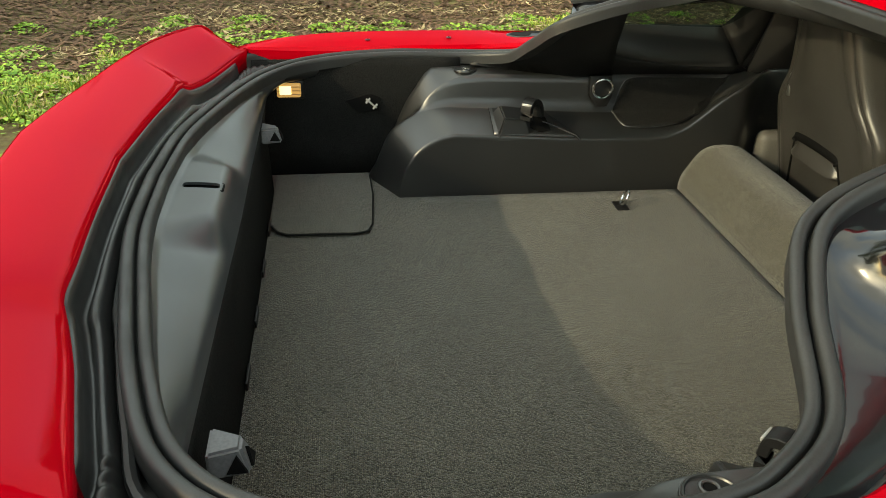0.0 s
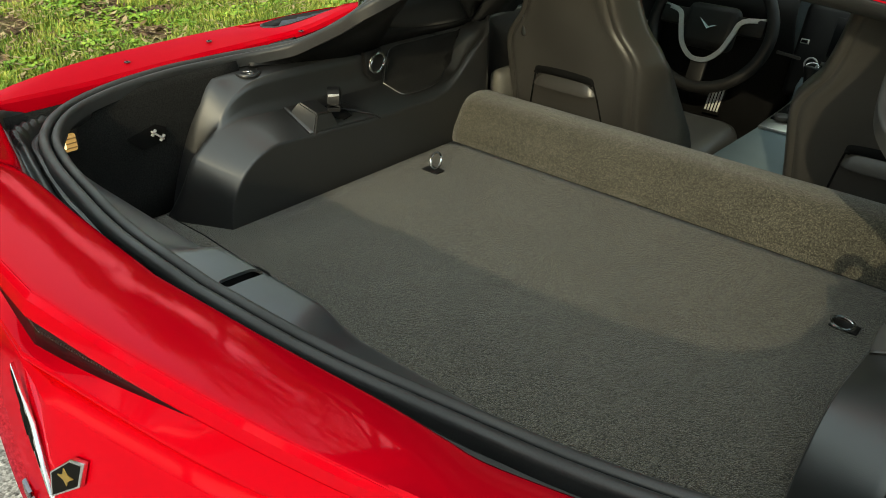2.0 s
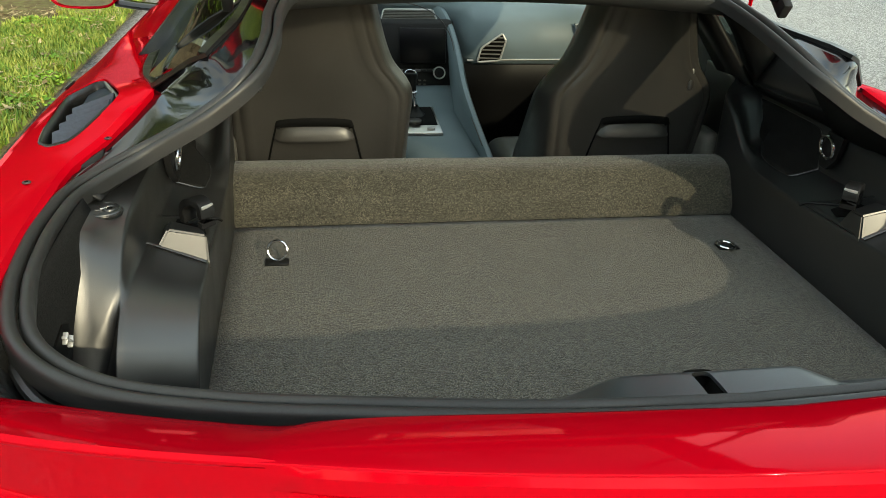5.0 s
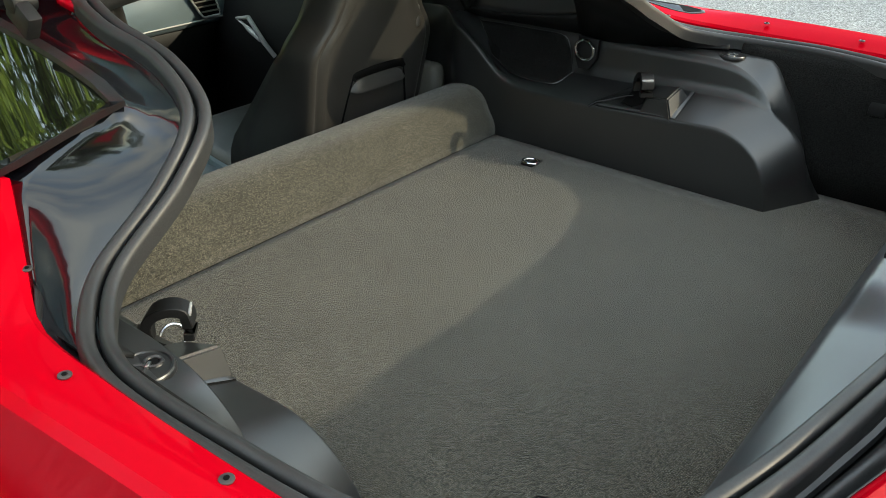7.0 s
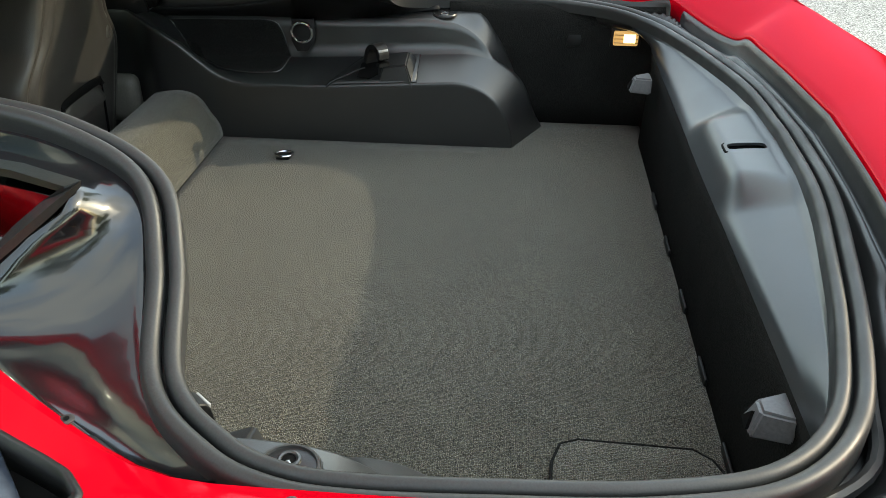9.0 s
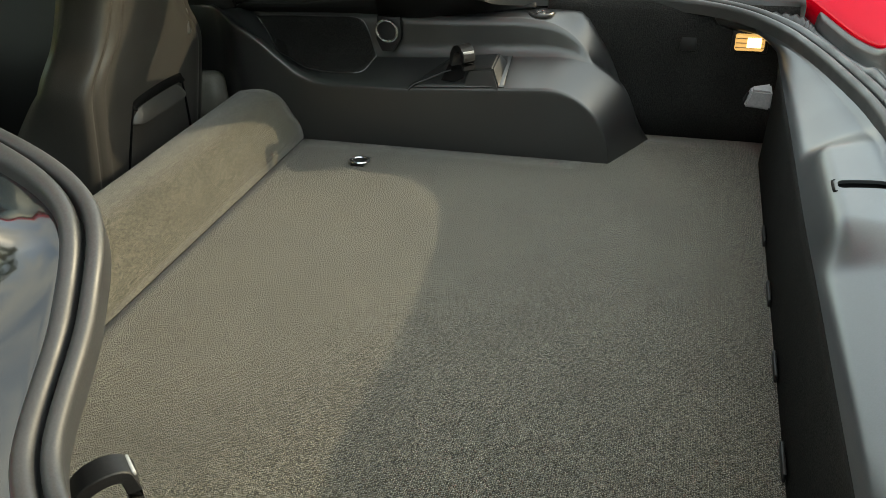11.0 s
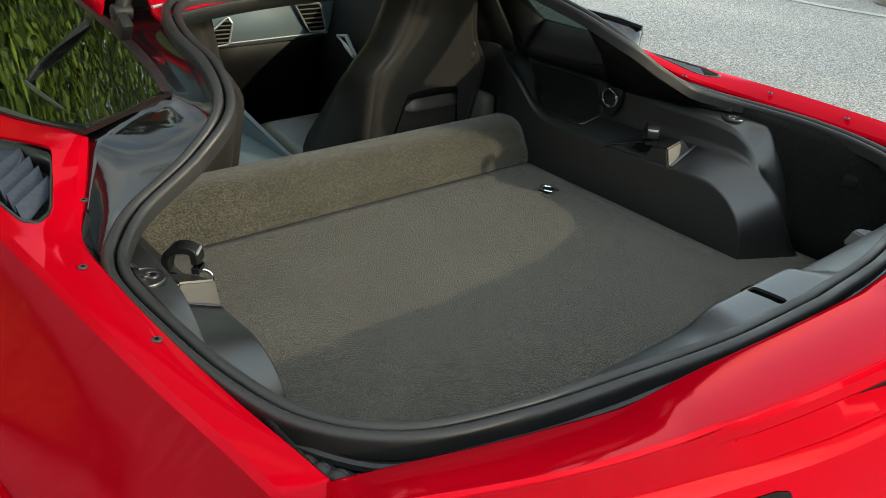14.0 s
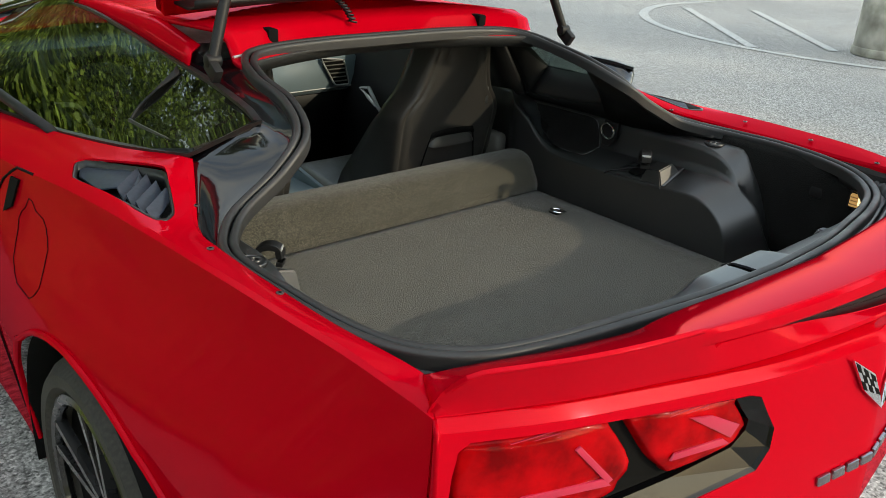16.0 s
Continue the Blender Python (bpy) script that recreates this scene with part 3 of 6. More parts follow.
# quarter panels
def quarter(side):
    W = lambda p: Vector((p.x * -side, p.y, p.z)) if side > 0 else p
    name_bit = "quarter_panel"
    n = 90
    sh = even(curve3(SHOULDER), n)
    # upper inner edge of the painted panel, alongside the shoulder
    up = curve3([(-.668, -.300, .277), (-.680, -.15, .270), (-.688, .0, .270), (-.690, .12, .270), (-.686, .22, .272), (-.655, .30, .284), (-.615, .39, .315), (-.607, .43, .324),
                 (-.648, .60, .301), (-.684, .87, .270), (-.70, 1.1, .247), (-.71, 1.4, .225), (-.71, 2.2, .215)])

    def at_y(line, y):
        for a, b in zip(line[:-1], line[1:]):
            if a.y <= y <= b.y:
                return a.lerp(b, (y - a.y) / max(b.y - a.y, 1e-9))
        return line[0] if y < line[0].y else line[-1]

    ys = [p.y for p in sh]
    y_up = [max(y, -.300) if i else -.300 for i, y in enumerate(ys)]
    ue = [at_y(up, y) for y in y_up]
    rows = [[p + Vector((.002, 0, -.035)) for p in ue], ue]
    for f, h in ((.06, .004), (.3, .006), (.6, .006), (.9, .004), (1.0, 0)):
        rows.append([a.lerp(b, f) + Vector((0, 0, h * min(1, max(0, (b.y + .36) / .1)))) for a, b in zip(ue, sh)])
    # side skin down to the sill, with flare over the wheel
    cy, cz, R = .42, GZ + .34, .385
    zs = (.25, .2, .14, .08, .02, -.06, -.15, -.25, -.36, -.48)
    for k, z0 in enumerate(zs):
        row = []
        for p in sh:
            z = min(z0, p.z - .01 - .012 * k)
            d = (p.z - z)
            flare = .045 * math.exp(-((p.y - .45) / .45) ** 2) + .03
            e = min(1, d / .30)
            out = flare * e * e * (3 - 2 * e) - .12 * max(0, d - .35)
            out *= min(1, max(.35, (p.y + .40) / .35))
            y, zz = p.y, z
            row.append(Vector((p.x - out, y, zz)))
        rows.append(row)
    rows = [[W(p) for p in r] for r in rows]
    bm = loft(rows, flip=side > 0)
    bmesh.ops.remove_doubles(bm, verts=bm.verts, dist=1e-5)
    edge_a = even([r[0] for r in rows[6:]], 40)
    edge_b = even([r[-1 if side < 0 else 0] for r in low_rows[13:]], 40)
    part("corner_panel", loft([edge_a, [a.lerp(b, .5) + Vector((side * .004, -.003, 0)) for a, b in zip(edge_a, edge_b)], edge_b], flip=side < 0), RED, car, "glossy red rear corner", thick=.004, offset=0)
    q = part(name_bit, bm, RED, car, "glossy red rear quarter panel with a sharp shoulder crease", thick=.004, offset=1 if side < 0 else -1, sharp=25)
    # arch opening, its lip and dark liner
    carve(q, [disc(R, .6, Matrix.Translation((side * .85, cy, cz)) @ Euler((0, radians(90), 0)).to_matrix().to_4x4(), 72, 0)], 25)
    rim = []
    for a in range(-6, 187, 3):
        ok, h, nr, ix = q.closest_point_on_mesh(Vector((side * .92, cy + (R + .004) * math.cos(radians(a)), cz + (R + .004) * math.sin(radians(a)))))
        rim.append(h + Vector((side * .002, 0, 0)))
    part("arch_lip", tube(rim, .007, 8), RED, car, "rolled red wheel-arch lip")
    X = .842 if side > 0 else -.842
    arc = [Vector((X, cy + R * math.cos(a), cz + R * math.sin(a))) for a in [radians(t) for t in range(-12, 195, 5)]]
    inn = [Vector((X * .72, p.y, p.z)) for p in arc]
    part("wheel_liner", loft([arc, inn], flip=side > 0), VOID, car, "black wheel-arch liner", thick=.003)
    return q


panels = {side: quarter(side) for side in (-1, 1)}

# ---------------------------------------------------------------- cargo floor
bm = bmesh.new()
rows = []
ys = [-.275 + (.6135 + .275) * i / 30 for i in range(31)]
for y in ys:
    w = .668 if y < .03 else .518
    rows.append([Vector((-w + 2 * w * j / 24, y, 0)) for j in range(25)])
cf = part("cargo_carpet", loft(rows), CARPET, car, "dark olive-grey loop-pile cargo carpet", thick=.012)
prof = curve3([(0, .614, -.014), (0, .609, -.003), (0, .6075, .006), (0, .608, .018), (0, .614, .036), (0, .6255, .054), (0, .637, .074), (0, .654, .091), (0, .682, .099), (0, .72, .096), (0, .755, .08), (0, .79, .03), (0, .83, -.12), (0, .85, -.3)], 5)
rows = [[Vector((x, p.y + .005 * max(0, 1 - abs(p.z - .055) / .04) * noise.noise((x * 4.5, p.z * 14, 3)), p.z + .0015 * noise.noise((x * 6, p.y * 9, 0)))) for x in [-.53 + 1.06 * j / 30 for j in range(31)]] for p in prof]
part("carpet_roll", loft(rows), PILE, car, "raised carpeted bulkhead step behind the seats", thick=.008)
# near-black thread paints the shade in the fold where carpet meets step
part("crease_line", tube([Vector((-.515 + 1.03 * k / 20, .6076, .0001)) for k in range(21)], .0006, 6), VOID, cf, "dark line painted along the carpet crease at the step's foot")
# loose flap over the well
edge = [(-.645, -.262, .001), (-.645, -.058, .001), (-.52, -.056, .001), (-.375, -.064, .001), (-.345, -.074, .001), (-.336, -.095, .001), (-.340, -.225, .001), (-.355, -.245, .001), (-.385, -.258, .001)]
flap = part("carpet_flap", slab(edge, .007, (0, 0, 1), bevel=.003), CARPET)
tagged(flap, "dark carpet cover flap with bound edge on the cargo floor", "carpet")
part("binding", tube([Vector((x, y, .006)) for x, y, z in edge[1:]], .0022, 8), FELT, flap, "stitched black edge binding")

# side walls of the rear wells and the closed underside
for s in (-1, 1):
    rows = [[Vector((s * x, y, z)) for y in [-.31 + .45 * j / 10 for j in range(11)]] for x, z in ((.665, -.01), (.663, .06), (.655, .14), (.645, .2), (.648, .245), (.655, .26))]
    part("well_liner", loft(rows, flip=s > 0), FELT, car, "black felt side liner of the cargo well", thick=.006)


# rear sill trim
def sill():
    n = 121
    back = even(curve3([(0, -.360, .246), (-.17, -.352, .246), (-.32, -.327, .243), (-.453, -.298, .239), (-.545, -.264, .238), (-.60, -.225, .240)]), n)
    rows = []
    for k in range(25):
        f = k / 24
        row = []
        for p in back:
            edge = Vector((p.x * .95, -.266 - .006 * abs(p.x), .212))
            q = p.lerp(edge, f)
            q.z += -.008 * min(1, f / .15) + .003 * math.sin(math.pi * f) - .010 * max(0, f - .85) ** 2 / .0225
            # raised latch cover
            half = .104 - .030 * f
            side = 1 - max(0, min(1, (abs(q.x) - half) / .072))
            fore = 1 - max(0, min(1, (f - .74) / .26))
            q.z += (.004 + .027 * f) * side * side * (3 - 2 * side) * fore * fore * (3 - 2 * fore) * min(1, f / .06)
            row.append(q)
        rows.append(row)
    low = [Vector((p.x, p.y - .004, .16)) for p in rows[-1]]
    floor_row = [Vector((p.x, -.266, -.012)) for p in low]
    top = part("sill_trim", loft([whole(r) for r in rows]), SILL, car, "satin grey plastic sill trim with a raised latch cover", thick=.004, sharp=55)
    part("sill_face", loft([whole(r) for r in (rows[-1], low, floor_row)]), FELT, car, "black vertical face of the sill trim", thick=.004)
    carve(top, [rbox(.019, .050, .03, pose(-.010, -.313, .240), .006, 3)], 55)
    cup = [[], [], []]
    for a in range(24):
        dx, dy = max(-.0115, min(.0115, .03 * math.cos(radians(15 * a)))), max(-.027, min(.027, .05 * math.sin(radians(15 * a))))
        ok, h, nr, ix = top.closest_point_on_mesh(Vector((-.010 + dx, -.313 + dy, .245)))
        cup[0].append(Vector((-.010 + dx * 1.12, -.313 + dy * 1.06, h.z - .0008)))
        cup[1].append(Vector((-.010 + dx, -.313 + dy, .206)))
        cup[2].append(Vector((-.010 + dx * .1, -.313 + dy * .1, .204)))
    part("latch_slot", loft(cup, closed=True), VOID, top, "dark latch slot", thick=.002)
    # small grey clips on the black face
    for s in (-1, 1):
        m = pose(s * .460, -.256 if s < 0 else -.240, .166) @ Matrix.Diagonal((.85, .95, .58, 1))
        bm = bmesh.new()
        base = [(-.026, -.014, -.026), (.026, -.014, -.026), (.026, -.014, .026), (-.026, -.014, .026)]
        nose = [(-.018, .028, -.024), (.020, .028, -.024), (.012, .018, .022), (-.010, .018, .022)]
        va, vb = [bm.verts.new(m @ Vector(p)) for p in base], [bm.verts.new(m @ Vector(p)) for p in nose]
        bm.faces.new(va)
        bm.faces.new(vb)
        for i in range(4):
            bm.faces.new((va[i], va[(i + 1) % 4], vb[(i + 1) % 4], vb[i]))
        bmesh.ops.recalc_face_normals(bm, faces=bm.faces)
        bmesh.ops.bevel(bm, geom=bm.edges[:], offset=.003, segments=2, affect="EDGES")
        c = part("sill_clip", bm, GREYP, car, "grey plastic retaining clip")
        part("clip_recess", slab([m @ Vector(p) for p in ((.020, .004, -.016), (.019, .024, -.016), (.014, .014, .012))], .004, (1, 0, .1)), VOID, c, "dark triangular recess")
        part("clip_recess", slab([m @ Vector(p) for p in ((-.010, .0265, -.016), (.012, .0265, -.016), (.0, .021, .010))], .003, (0, 1, .2)), VOID, c, "dark triangular recess")
    for x in (-.36, -.2, -.04, .12, .28):
        part("sill_tab", rbox(.05, .004, .012, pose(x, -.259, .012), .0015), DARK, car, "small black fixing tab")


sill()


# wheel-house trim, left side given, mirrored for the right
RISE_Y = [.50, .53, .551, .57, .588, .611, .645, .678, .712, .75, .80, .95]
RISE_Z = [.116, .117, .119, .122, .127, .139, .167, .196, .220, .236, .246, .250]


def wheelhouse(s):
    X = lambda x: s * x
    ys = [0, .0006, .002, .004, .007, .011, .015, .02, .026, .032, .039, .046, .054, .062, .071, .08, .09, .10, .11, .12, .13, .145, .165, .19, .24, .3, .36, .42, .48, .53, .55, .57, .585, .60, .615, .63, .645, .66, .675, .69, .705, .72, .735, .75, .765, .78, .80, .83, .88, .95]
    xs = [.5168, .5185, .522, .530, .542, .556, .57, .58, .588, .594, .597, .600, .603, .605, .6065, .613, .622, .636, .65, .66, .668]
    rows = []
    for y in ys:
        zl = .135 * math.sqrt(max(0, 1 - (1 - min(1, y / .12)) ** 2)) - .017 * max(0, min(1, (y - .12) / .28))
        if y > .50:
            zl = float(np.interp(y, RISE_Y, RISE_Z))
        turn = max(0, min(1, (y - .715) / .10))
        turn = .06 * turn * turn * (3 - 2 * turn)
        draw = .5 * max(0, 1 - y / .2) ** 1.5
        cx = .605
        low = min(1, zl / .03)
        P = [(.515, -.008), (.515, zl * .5), (.515, zl - .010 * low), (.515, zl - .0030 * low)]
        for x in xs:
            lower = zl + .035 * min(1, zl / .08) * min(1, (x - .515) / .082)
            if y > .45:
                lower = min(lower, .228) if zl < .2 else zl
                rise = max(0, min(1, (y - .655) / .10))
                bed = .116 + .035 * min(1, (x - .515) / .082) + .10 * rise * rise * (3 - 2 * rise)
                side = max(0, min(1, (x - .526) / .028))
                side = side * side * (3 - 2 * side)
                lower = lower * (1 - side) + min(lower, bed) * side
            z = lower
            if x > .5975:
                # the crest rises steeply; the outer edge leans back in a straighter line
                ya = y - draw * (x - .515)
                k = max(0, min(1, (x - .605) / .045))
                u, v = max(0, min(1, (ya - .010) / .13)), max(0, min(1, (ya + .035) / .115))
                late = .008 * max(0, min(1, (y - .12) / .06)) - .004 * max(0, min(1, (y - .2) / .16))
                zt = (1 - k) * (.228 * math.sqrt(1 - (1 - u) ** 2) + late) + k * (.243 * (1 - (1 - v) ** 1.6) - .006 * max(0, min(1, (y - .2) / .16)))
                z = lower + (max(zt, lower * (1 - k)) - lower) * max(0, min(1, (x - .597) / (cx - .597)))
                if z < .001:
                    z = -.006
            P.append((x, z))
        P.append((.672, P[-1][1] + .017 * min(1, y / .05)))
        rows.append([Vector((X(x + turn * (.672 - x) / .157), y - draw * (x - .515), z)) for x, z in P])
    bm = loft(rows, flip=s < 0)
    w = part("wheelhouse_trim", bm, PLASTIC, car, "grained black plastic wheel-house trim", sharp=32)
    # grocery-hook boss with a fold-down latch
    shelf = lambda x, y: .135 - .017 * max(0, min(1, (y - .12) / .28)) + .035 * min(1, (x - .515) / .082)
    rows = []
    for k in range(13):
        f = k / 12
        # front edge of the plate slants forward down to the shelf's lip
        line = []
        for x, z, y1 in ((.6065, .221, .272), (.6055, .205, .284), (.6035, .178, .298), (.600, .166, .306), (.594, None, .312), (.575, None, .330), (.55, None, .352), (.530, None, .370), (.5195, None, .378)):
            y = .196 + (y1 - .196) * f
            if z is None:
                z = shelf(x, y) + .0016
            line.append(Vector((X(x - .002), y, z)))
        rows.append(line)
    bx = part("storage_cover", loft(rows, flip=s > 0), PLASTIC, car, "removable plastic cover plate", thick=.0022, sharp=50)
    edge = rows[0] + [r[-1] for r in rows[1:]] + rows[-1][-2::-1] + [r[0] for r in rows[-2:0:-1]]
    part("cover_joint", tube([p + Vector((s * .0012, 0, -.0002)) for p in edge], .0007, 6, closed=True), VOID, bx, "dark joint round the plate")
    wed = bmesh.new()
    vs = [wed.verts.new((X(x), y, z)) for x, y, z in ((.5140, .200, .118), (.5140, .276, .114), (.5310, .264, .158), (.5165, .2155, .168), (.586, .197, .154), (.588, .274, .150), (.574, .263, .172), (.570, .214, .180))]
    for f in ((0, 1, 2, 3), (3, 2, 6, 7), (0, 3, 7, 4), (1, 5, 6, 2), (4, 7, 6, 5), (0, 4, 5, 1)):
        wed.faces.new([vs[i] for i in f])
    bmesh.ops.recalc_face_normals(wed, faces=wed.faces)
    bmesh.ops.bevel(wed, geom=wed.edges[:], offset=.003, segments=2, affect="EDGES")
    part("hook_block", wed, PLASTIC, bx, "bevelled plastic block beside the hook")
    part("hook_frame", slab([(X(.574), .281, shelf(.574, .281) + .002), (X(.540), .276, shelf(.540, .276) + .002), (X(.528), .292, shelf(.528, .292) + .002), (X(.534), .318, shelf(.534, .318) + .002), (X(.572), .314, shelf(.572, .314) + .002)], .003, (-.4 * s, 0, 1), bevel=.001), VOID, bx, "black recessed latch frame")
    part("hook_lever", sweep(curve3([(X(.552), .292, .160), (X(.551), .291, .180), (X(.545), .284, .193), (X(.534), .273, .198), (X(.524), .265, .194), (X(.521), .262, .184), (X(.521), .262, .162)], 3), [(-.0125, -.0045), (-.0115, -.0055), (.0115, -.0055), (.0125, -.0045), (.0125, .0045), (.0115, .0055), (-.0115, .0055), (-.0125, .0045)]), DARK, bx, "black flip-up hook lever")
    part("hook_tip", rbox(.003, .022, .005, pose(X(.5185), .2605, .1935, 0, 0, 40 * s), .001), SILVER, bx, "bright metal hook tip")
    part("release_cord", tube(curve3([(X(.556), .305, .146), (X(.549), .322, .142), (X(.534), .348, .133), (X(.521), .368, .127), (X(.5125), .379, .118)], 6), .0022, 6), DARK, bx, "thin release cord")
    # round tie-down puck on top
    mpk = pose(X(.6366), .1495, .2368)
    pk = part("cover_anchor", disc(.026, .006, mpk, 32, .002), RUBBER, car, "round black anchor socket")
    part("anchor_ring", torus(.0230, .0018, mpk @ pose(0, 0, .0030), 36, 6), PLASTIC, pk, "thin raised ring")
    for e in (-1, 1):
        part("anchor_hole", torus(.0074, .0022, mpk @ pose(e * .0082, .001, .0030), 18, 8), PLASTIC, pk)
        part("anchor_pin", disc(.0066, .002, mpk @ pose(e * .0082, .001, .0026), 14, .0005), VOID, pk)
    part("anchor_catch", rbox(.009, .0035, .003, mpk @ pose(.002, -.001, .0045, 0, 0, 35), .001), STEEL, pk, "metal catch")
    # side tie-down ring in a recess
    pl = part("ring_plate", slab([(X(.602), .412, .232), (X(.602), .460, .232), (X(.596), .462, .190), (X(.591), .45, .168), (X(.591), .428, .168), (X(.596), .412, .190)], .010, (-s, 0, 0), bevel=.0015), DARK, car, "black ring plate")
    mr = Matrix.Translation((X(.580), .437, .208)) @ Euler((0, radians(90 - s * 8), 0)).to_matrix().to_4x4()
    part("tie_ring", torus(.021, .0032, mr, 28, 8), CHROME, pl, "chrome tie-down ring")
    # speaker cover, folded over the shelf, with its raised rim
    top_line = [(.5995, .470, .158), (.600, .484, .205), (.601, .505, .224), (.601, .58, .224), (.601, .66, .223), (.601, .725, .220)]
    mid_line = [(.594, .468, .154), (.594, .484, .156), (.594, .505, .157), (.594, .58, .157), (.596, .645, .163), (.600, .712, .200)]
    low_line = [(.590, .470, .152), (.553, .483, .137), (.547, .511, .133), (.546, .561, .134), (.556, .610, .141), (.592, .690, .185)]
    on_trim = lambda p, d: (lambda h: h[1] + (h[2] if h[2].x * s < 0 or h[2].z > .3 else -h[2]) * d)(w.closest_point_on_mesh(p))
    ln3 = [even(curve3([(X(x), y, z) for x, y, z in ln], 5), 34) for ln in (top_line, mid_line, low_line)]
    rows = []
    for a, b in zip(ln3[:-1], ln3[1:]):
        rows += [[on_trim(p.lerp(q, k / 4), .0022) for p, q in zip(a, b)] for k in range(4)]
    rows.append([on_trim(p, .0022) for p in ln3[2]])
    spk = part("speaker_cover", loft(rows, flip=s > 0), FELT, car, "dark textured speaker cover", thick=.002)
    part("speaker_rim", tube([*rows[0], *[r[-1] for r in rows[1:-1]], *rows[-1][::-1], *[r[0] for r in rows[-2:0:-1]]], .0015, 6, closed=True), PLASTIC, spk, "thin raised rim")
    # floor tie-down
    y0 = .452
    bz = part("floor_bezel", rbox(.042, .026, .003, pose(X(.431), y0, .002), .001), DARK, car, "black recessed ring base")
    mr = pose(X(.431), y0, .005, 68, 0, -12) @ pose(0, .018, 0) if s < 0 else pose(X(.431), y0, .006, 0, 0, 90) @ pose(0, .004, 0, 6, 0, 0)
    part("floor_ring", torus(.0175, .0027, mr, 28, 8), CHROME, bz, "chrome floor tie-down ring")


for s in (-1, 1):
    wheelhouse(s)

# wall hook on the left, blank cap on the right, lit lamps on both
hk = part("hook_pocket", slab([(-.6495, -.105, .172), (-.6495, -.050, .186), (-.6495, -.030, .176), (-.6495, -.034, .150), (-.6495, -.08, .146)], .004, (1, 0, 0)), VOID, car, "dark hook pocket")
for dy, dz, ly, lz, turn in ((0, 0, .030, .0035, -42), (-.007, .006, .004, .014, -42), (.008, -.007, .004, .014, -42)):
    part("coat_hook", rbox(.006, ly, lz, pose(-.643, -.050 + dy, .166 + dz, turn, 0, 0), .001), SILVER, hk, "small bright metal hook")
part("blank_cap", rbox(.006, .03, .028, pose(.648, -.118, .19), .003), DARK, car, "black square cap")
for s in (-1, 1):
    lm = part("cargo_lamp", rbox(.010, .050, .030, pose(s * .642, -.222, .198), .004, 3), AMBER, car, "lit amber cargo lamp lens")
    part("bulb_glow", rbox(.003, .024, .018, pose(s * .6362, -.229, .199), .001), BULB, lm, "bright glowing bulb spot")
    part("lamp_frame", rbox(.006, .062, .040, pose(s * .6465, -.222, .198), .003), DARK, lm, "black lamp frame")
    for k in range(3):
        part("lens_rib", rbox(.002, .048, .0015, pose(s * .6365, -.222, .190 + .008 * k), .0004), AMBERR, lm)


# inner side panels from the trim up to the seal, with the quarter-window opening
def side_inner(s):
    X = lambda x: s * x
    rows = []
    # behind the window
    low = curve3([(.640, .16, .246), (.632, .24, .238), (.612, .34, .232), (.606, .40, .231), (.606, .46, .230)], 4)
    top = curve3([(.650, .17, .262), (.615, .225, .272), (.505, .285, .325), (.447, .34, .372), (.43, .42, .402)], 4)
    part("pillar_trim", loft([[Vector((X(p.x), p.y, p.z)) for p in low], [Vector((X(p.lerp(q, .5).x + .012), p.lerp(q, .5).y, p.lerp(q, .5).z)) for p, q in zip(low, top)], [Vector((X(p.x), p.y, p.z)) for p in top]], flip=s < 0), DARK, car, "dark pillar trim under the seal", thick=.004)
    # deep sill, front jamb and belt strip of the quarter window
    P3 = lambda pts, n=14: even(curve3([(X(x), y, z) for x, y, z in pts], 6), n)
    sill_in = P3(((.592, .43, .282), (.590, .52, .264), (.589, .60, .254), (.588, .68, .2495), (.588, .740, .250)))
    sill_out = P3(((.590, .43, .340), (.598, .52, .338), (.601, .59, .337), (.602, .64, .336), (.602, .69, .335)))
    win = part("window_surround", loft([sill_in, [a.lerp(b, .12) + Vector((0, 0, .002)) for a, b in zip(sill_in, sill_out)], sill_out], flip=s > 0), PLASTIC, car, "deep sloping sill of the quarter window", thick=.004)
    jamb_in = P3(((.588, .740, .250), (.568, .755, .30), (.530, .765, .36), (.47, .76, .42)))
    jamb_out = P3(((.602, .69, .335), (.58, .70, .355), (.54, .70, .385), (.49, .70, .412)))
    part("window_jamb", loft([jamb_in, [a.lerp(b, .15) for a, b in zip(jamb_in, jamb_out)], jamb_out], flip=s < 0), DARK, win, "sloping front jamb", thick=.004)
    belt = P3(((.606, .43, .230), (.606, .60, .229), (.604, .78, .226)))
    part("belt_strip", loft([belt, [a.lerp(b, .8) + Vector((-s * .002, 0, 0)) for a, b in zip(belt, sill_in)], sill_in], flip=s > 0), DARK, win, "dark strip under the window", thick=.003)
    part("front_strip", loft([jamb_in, P3(((.602, .80, .228), (.575, .81, .30), (.53, .815, .37), (.43, .78, .445)))], flip=s < 0), DARK, win, "dark strip ahead of the window", thick=.003)
    # B-pillar and belt guide
    part("rear_pillar_trim", loft([[Vector((X(.606), .74, -.1)), Vector((X(.606), .76, .23)), Vector((X(.43), .72, .435))], [Vector((X(.60), .90, -.1)), Vector((X(.595), .90, .23)), Vector((X(.415), .88, .462))]], flip=s > 0), DARK, car, "dark belt pillar trim", thick=.01)


for s in (-1, 1):
    side_inner(s)

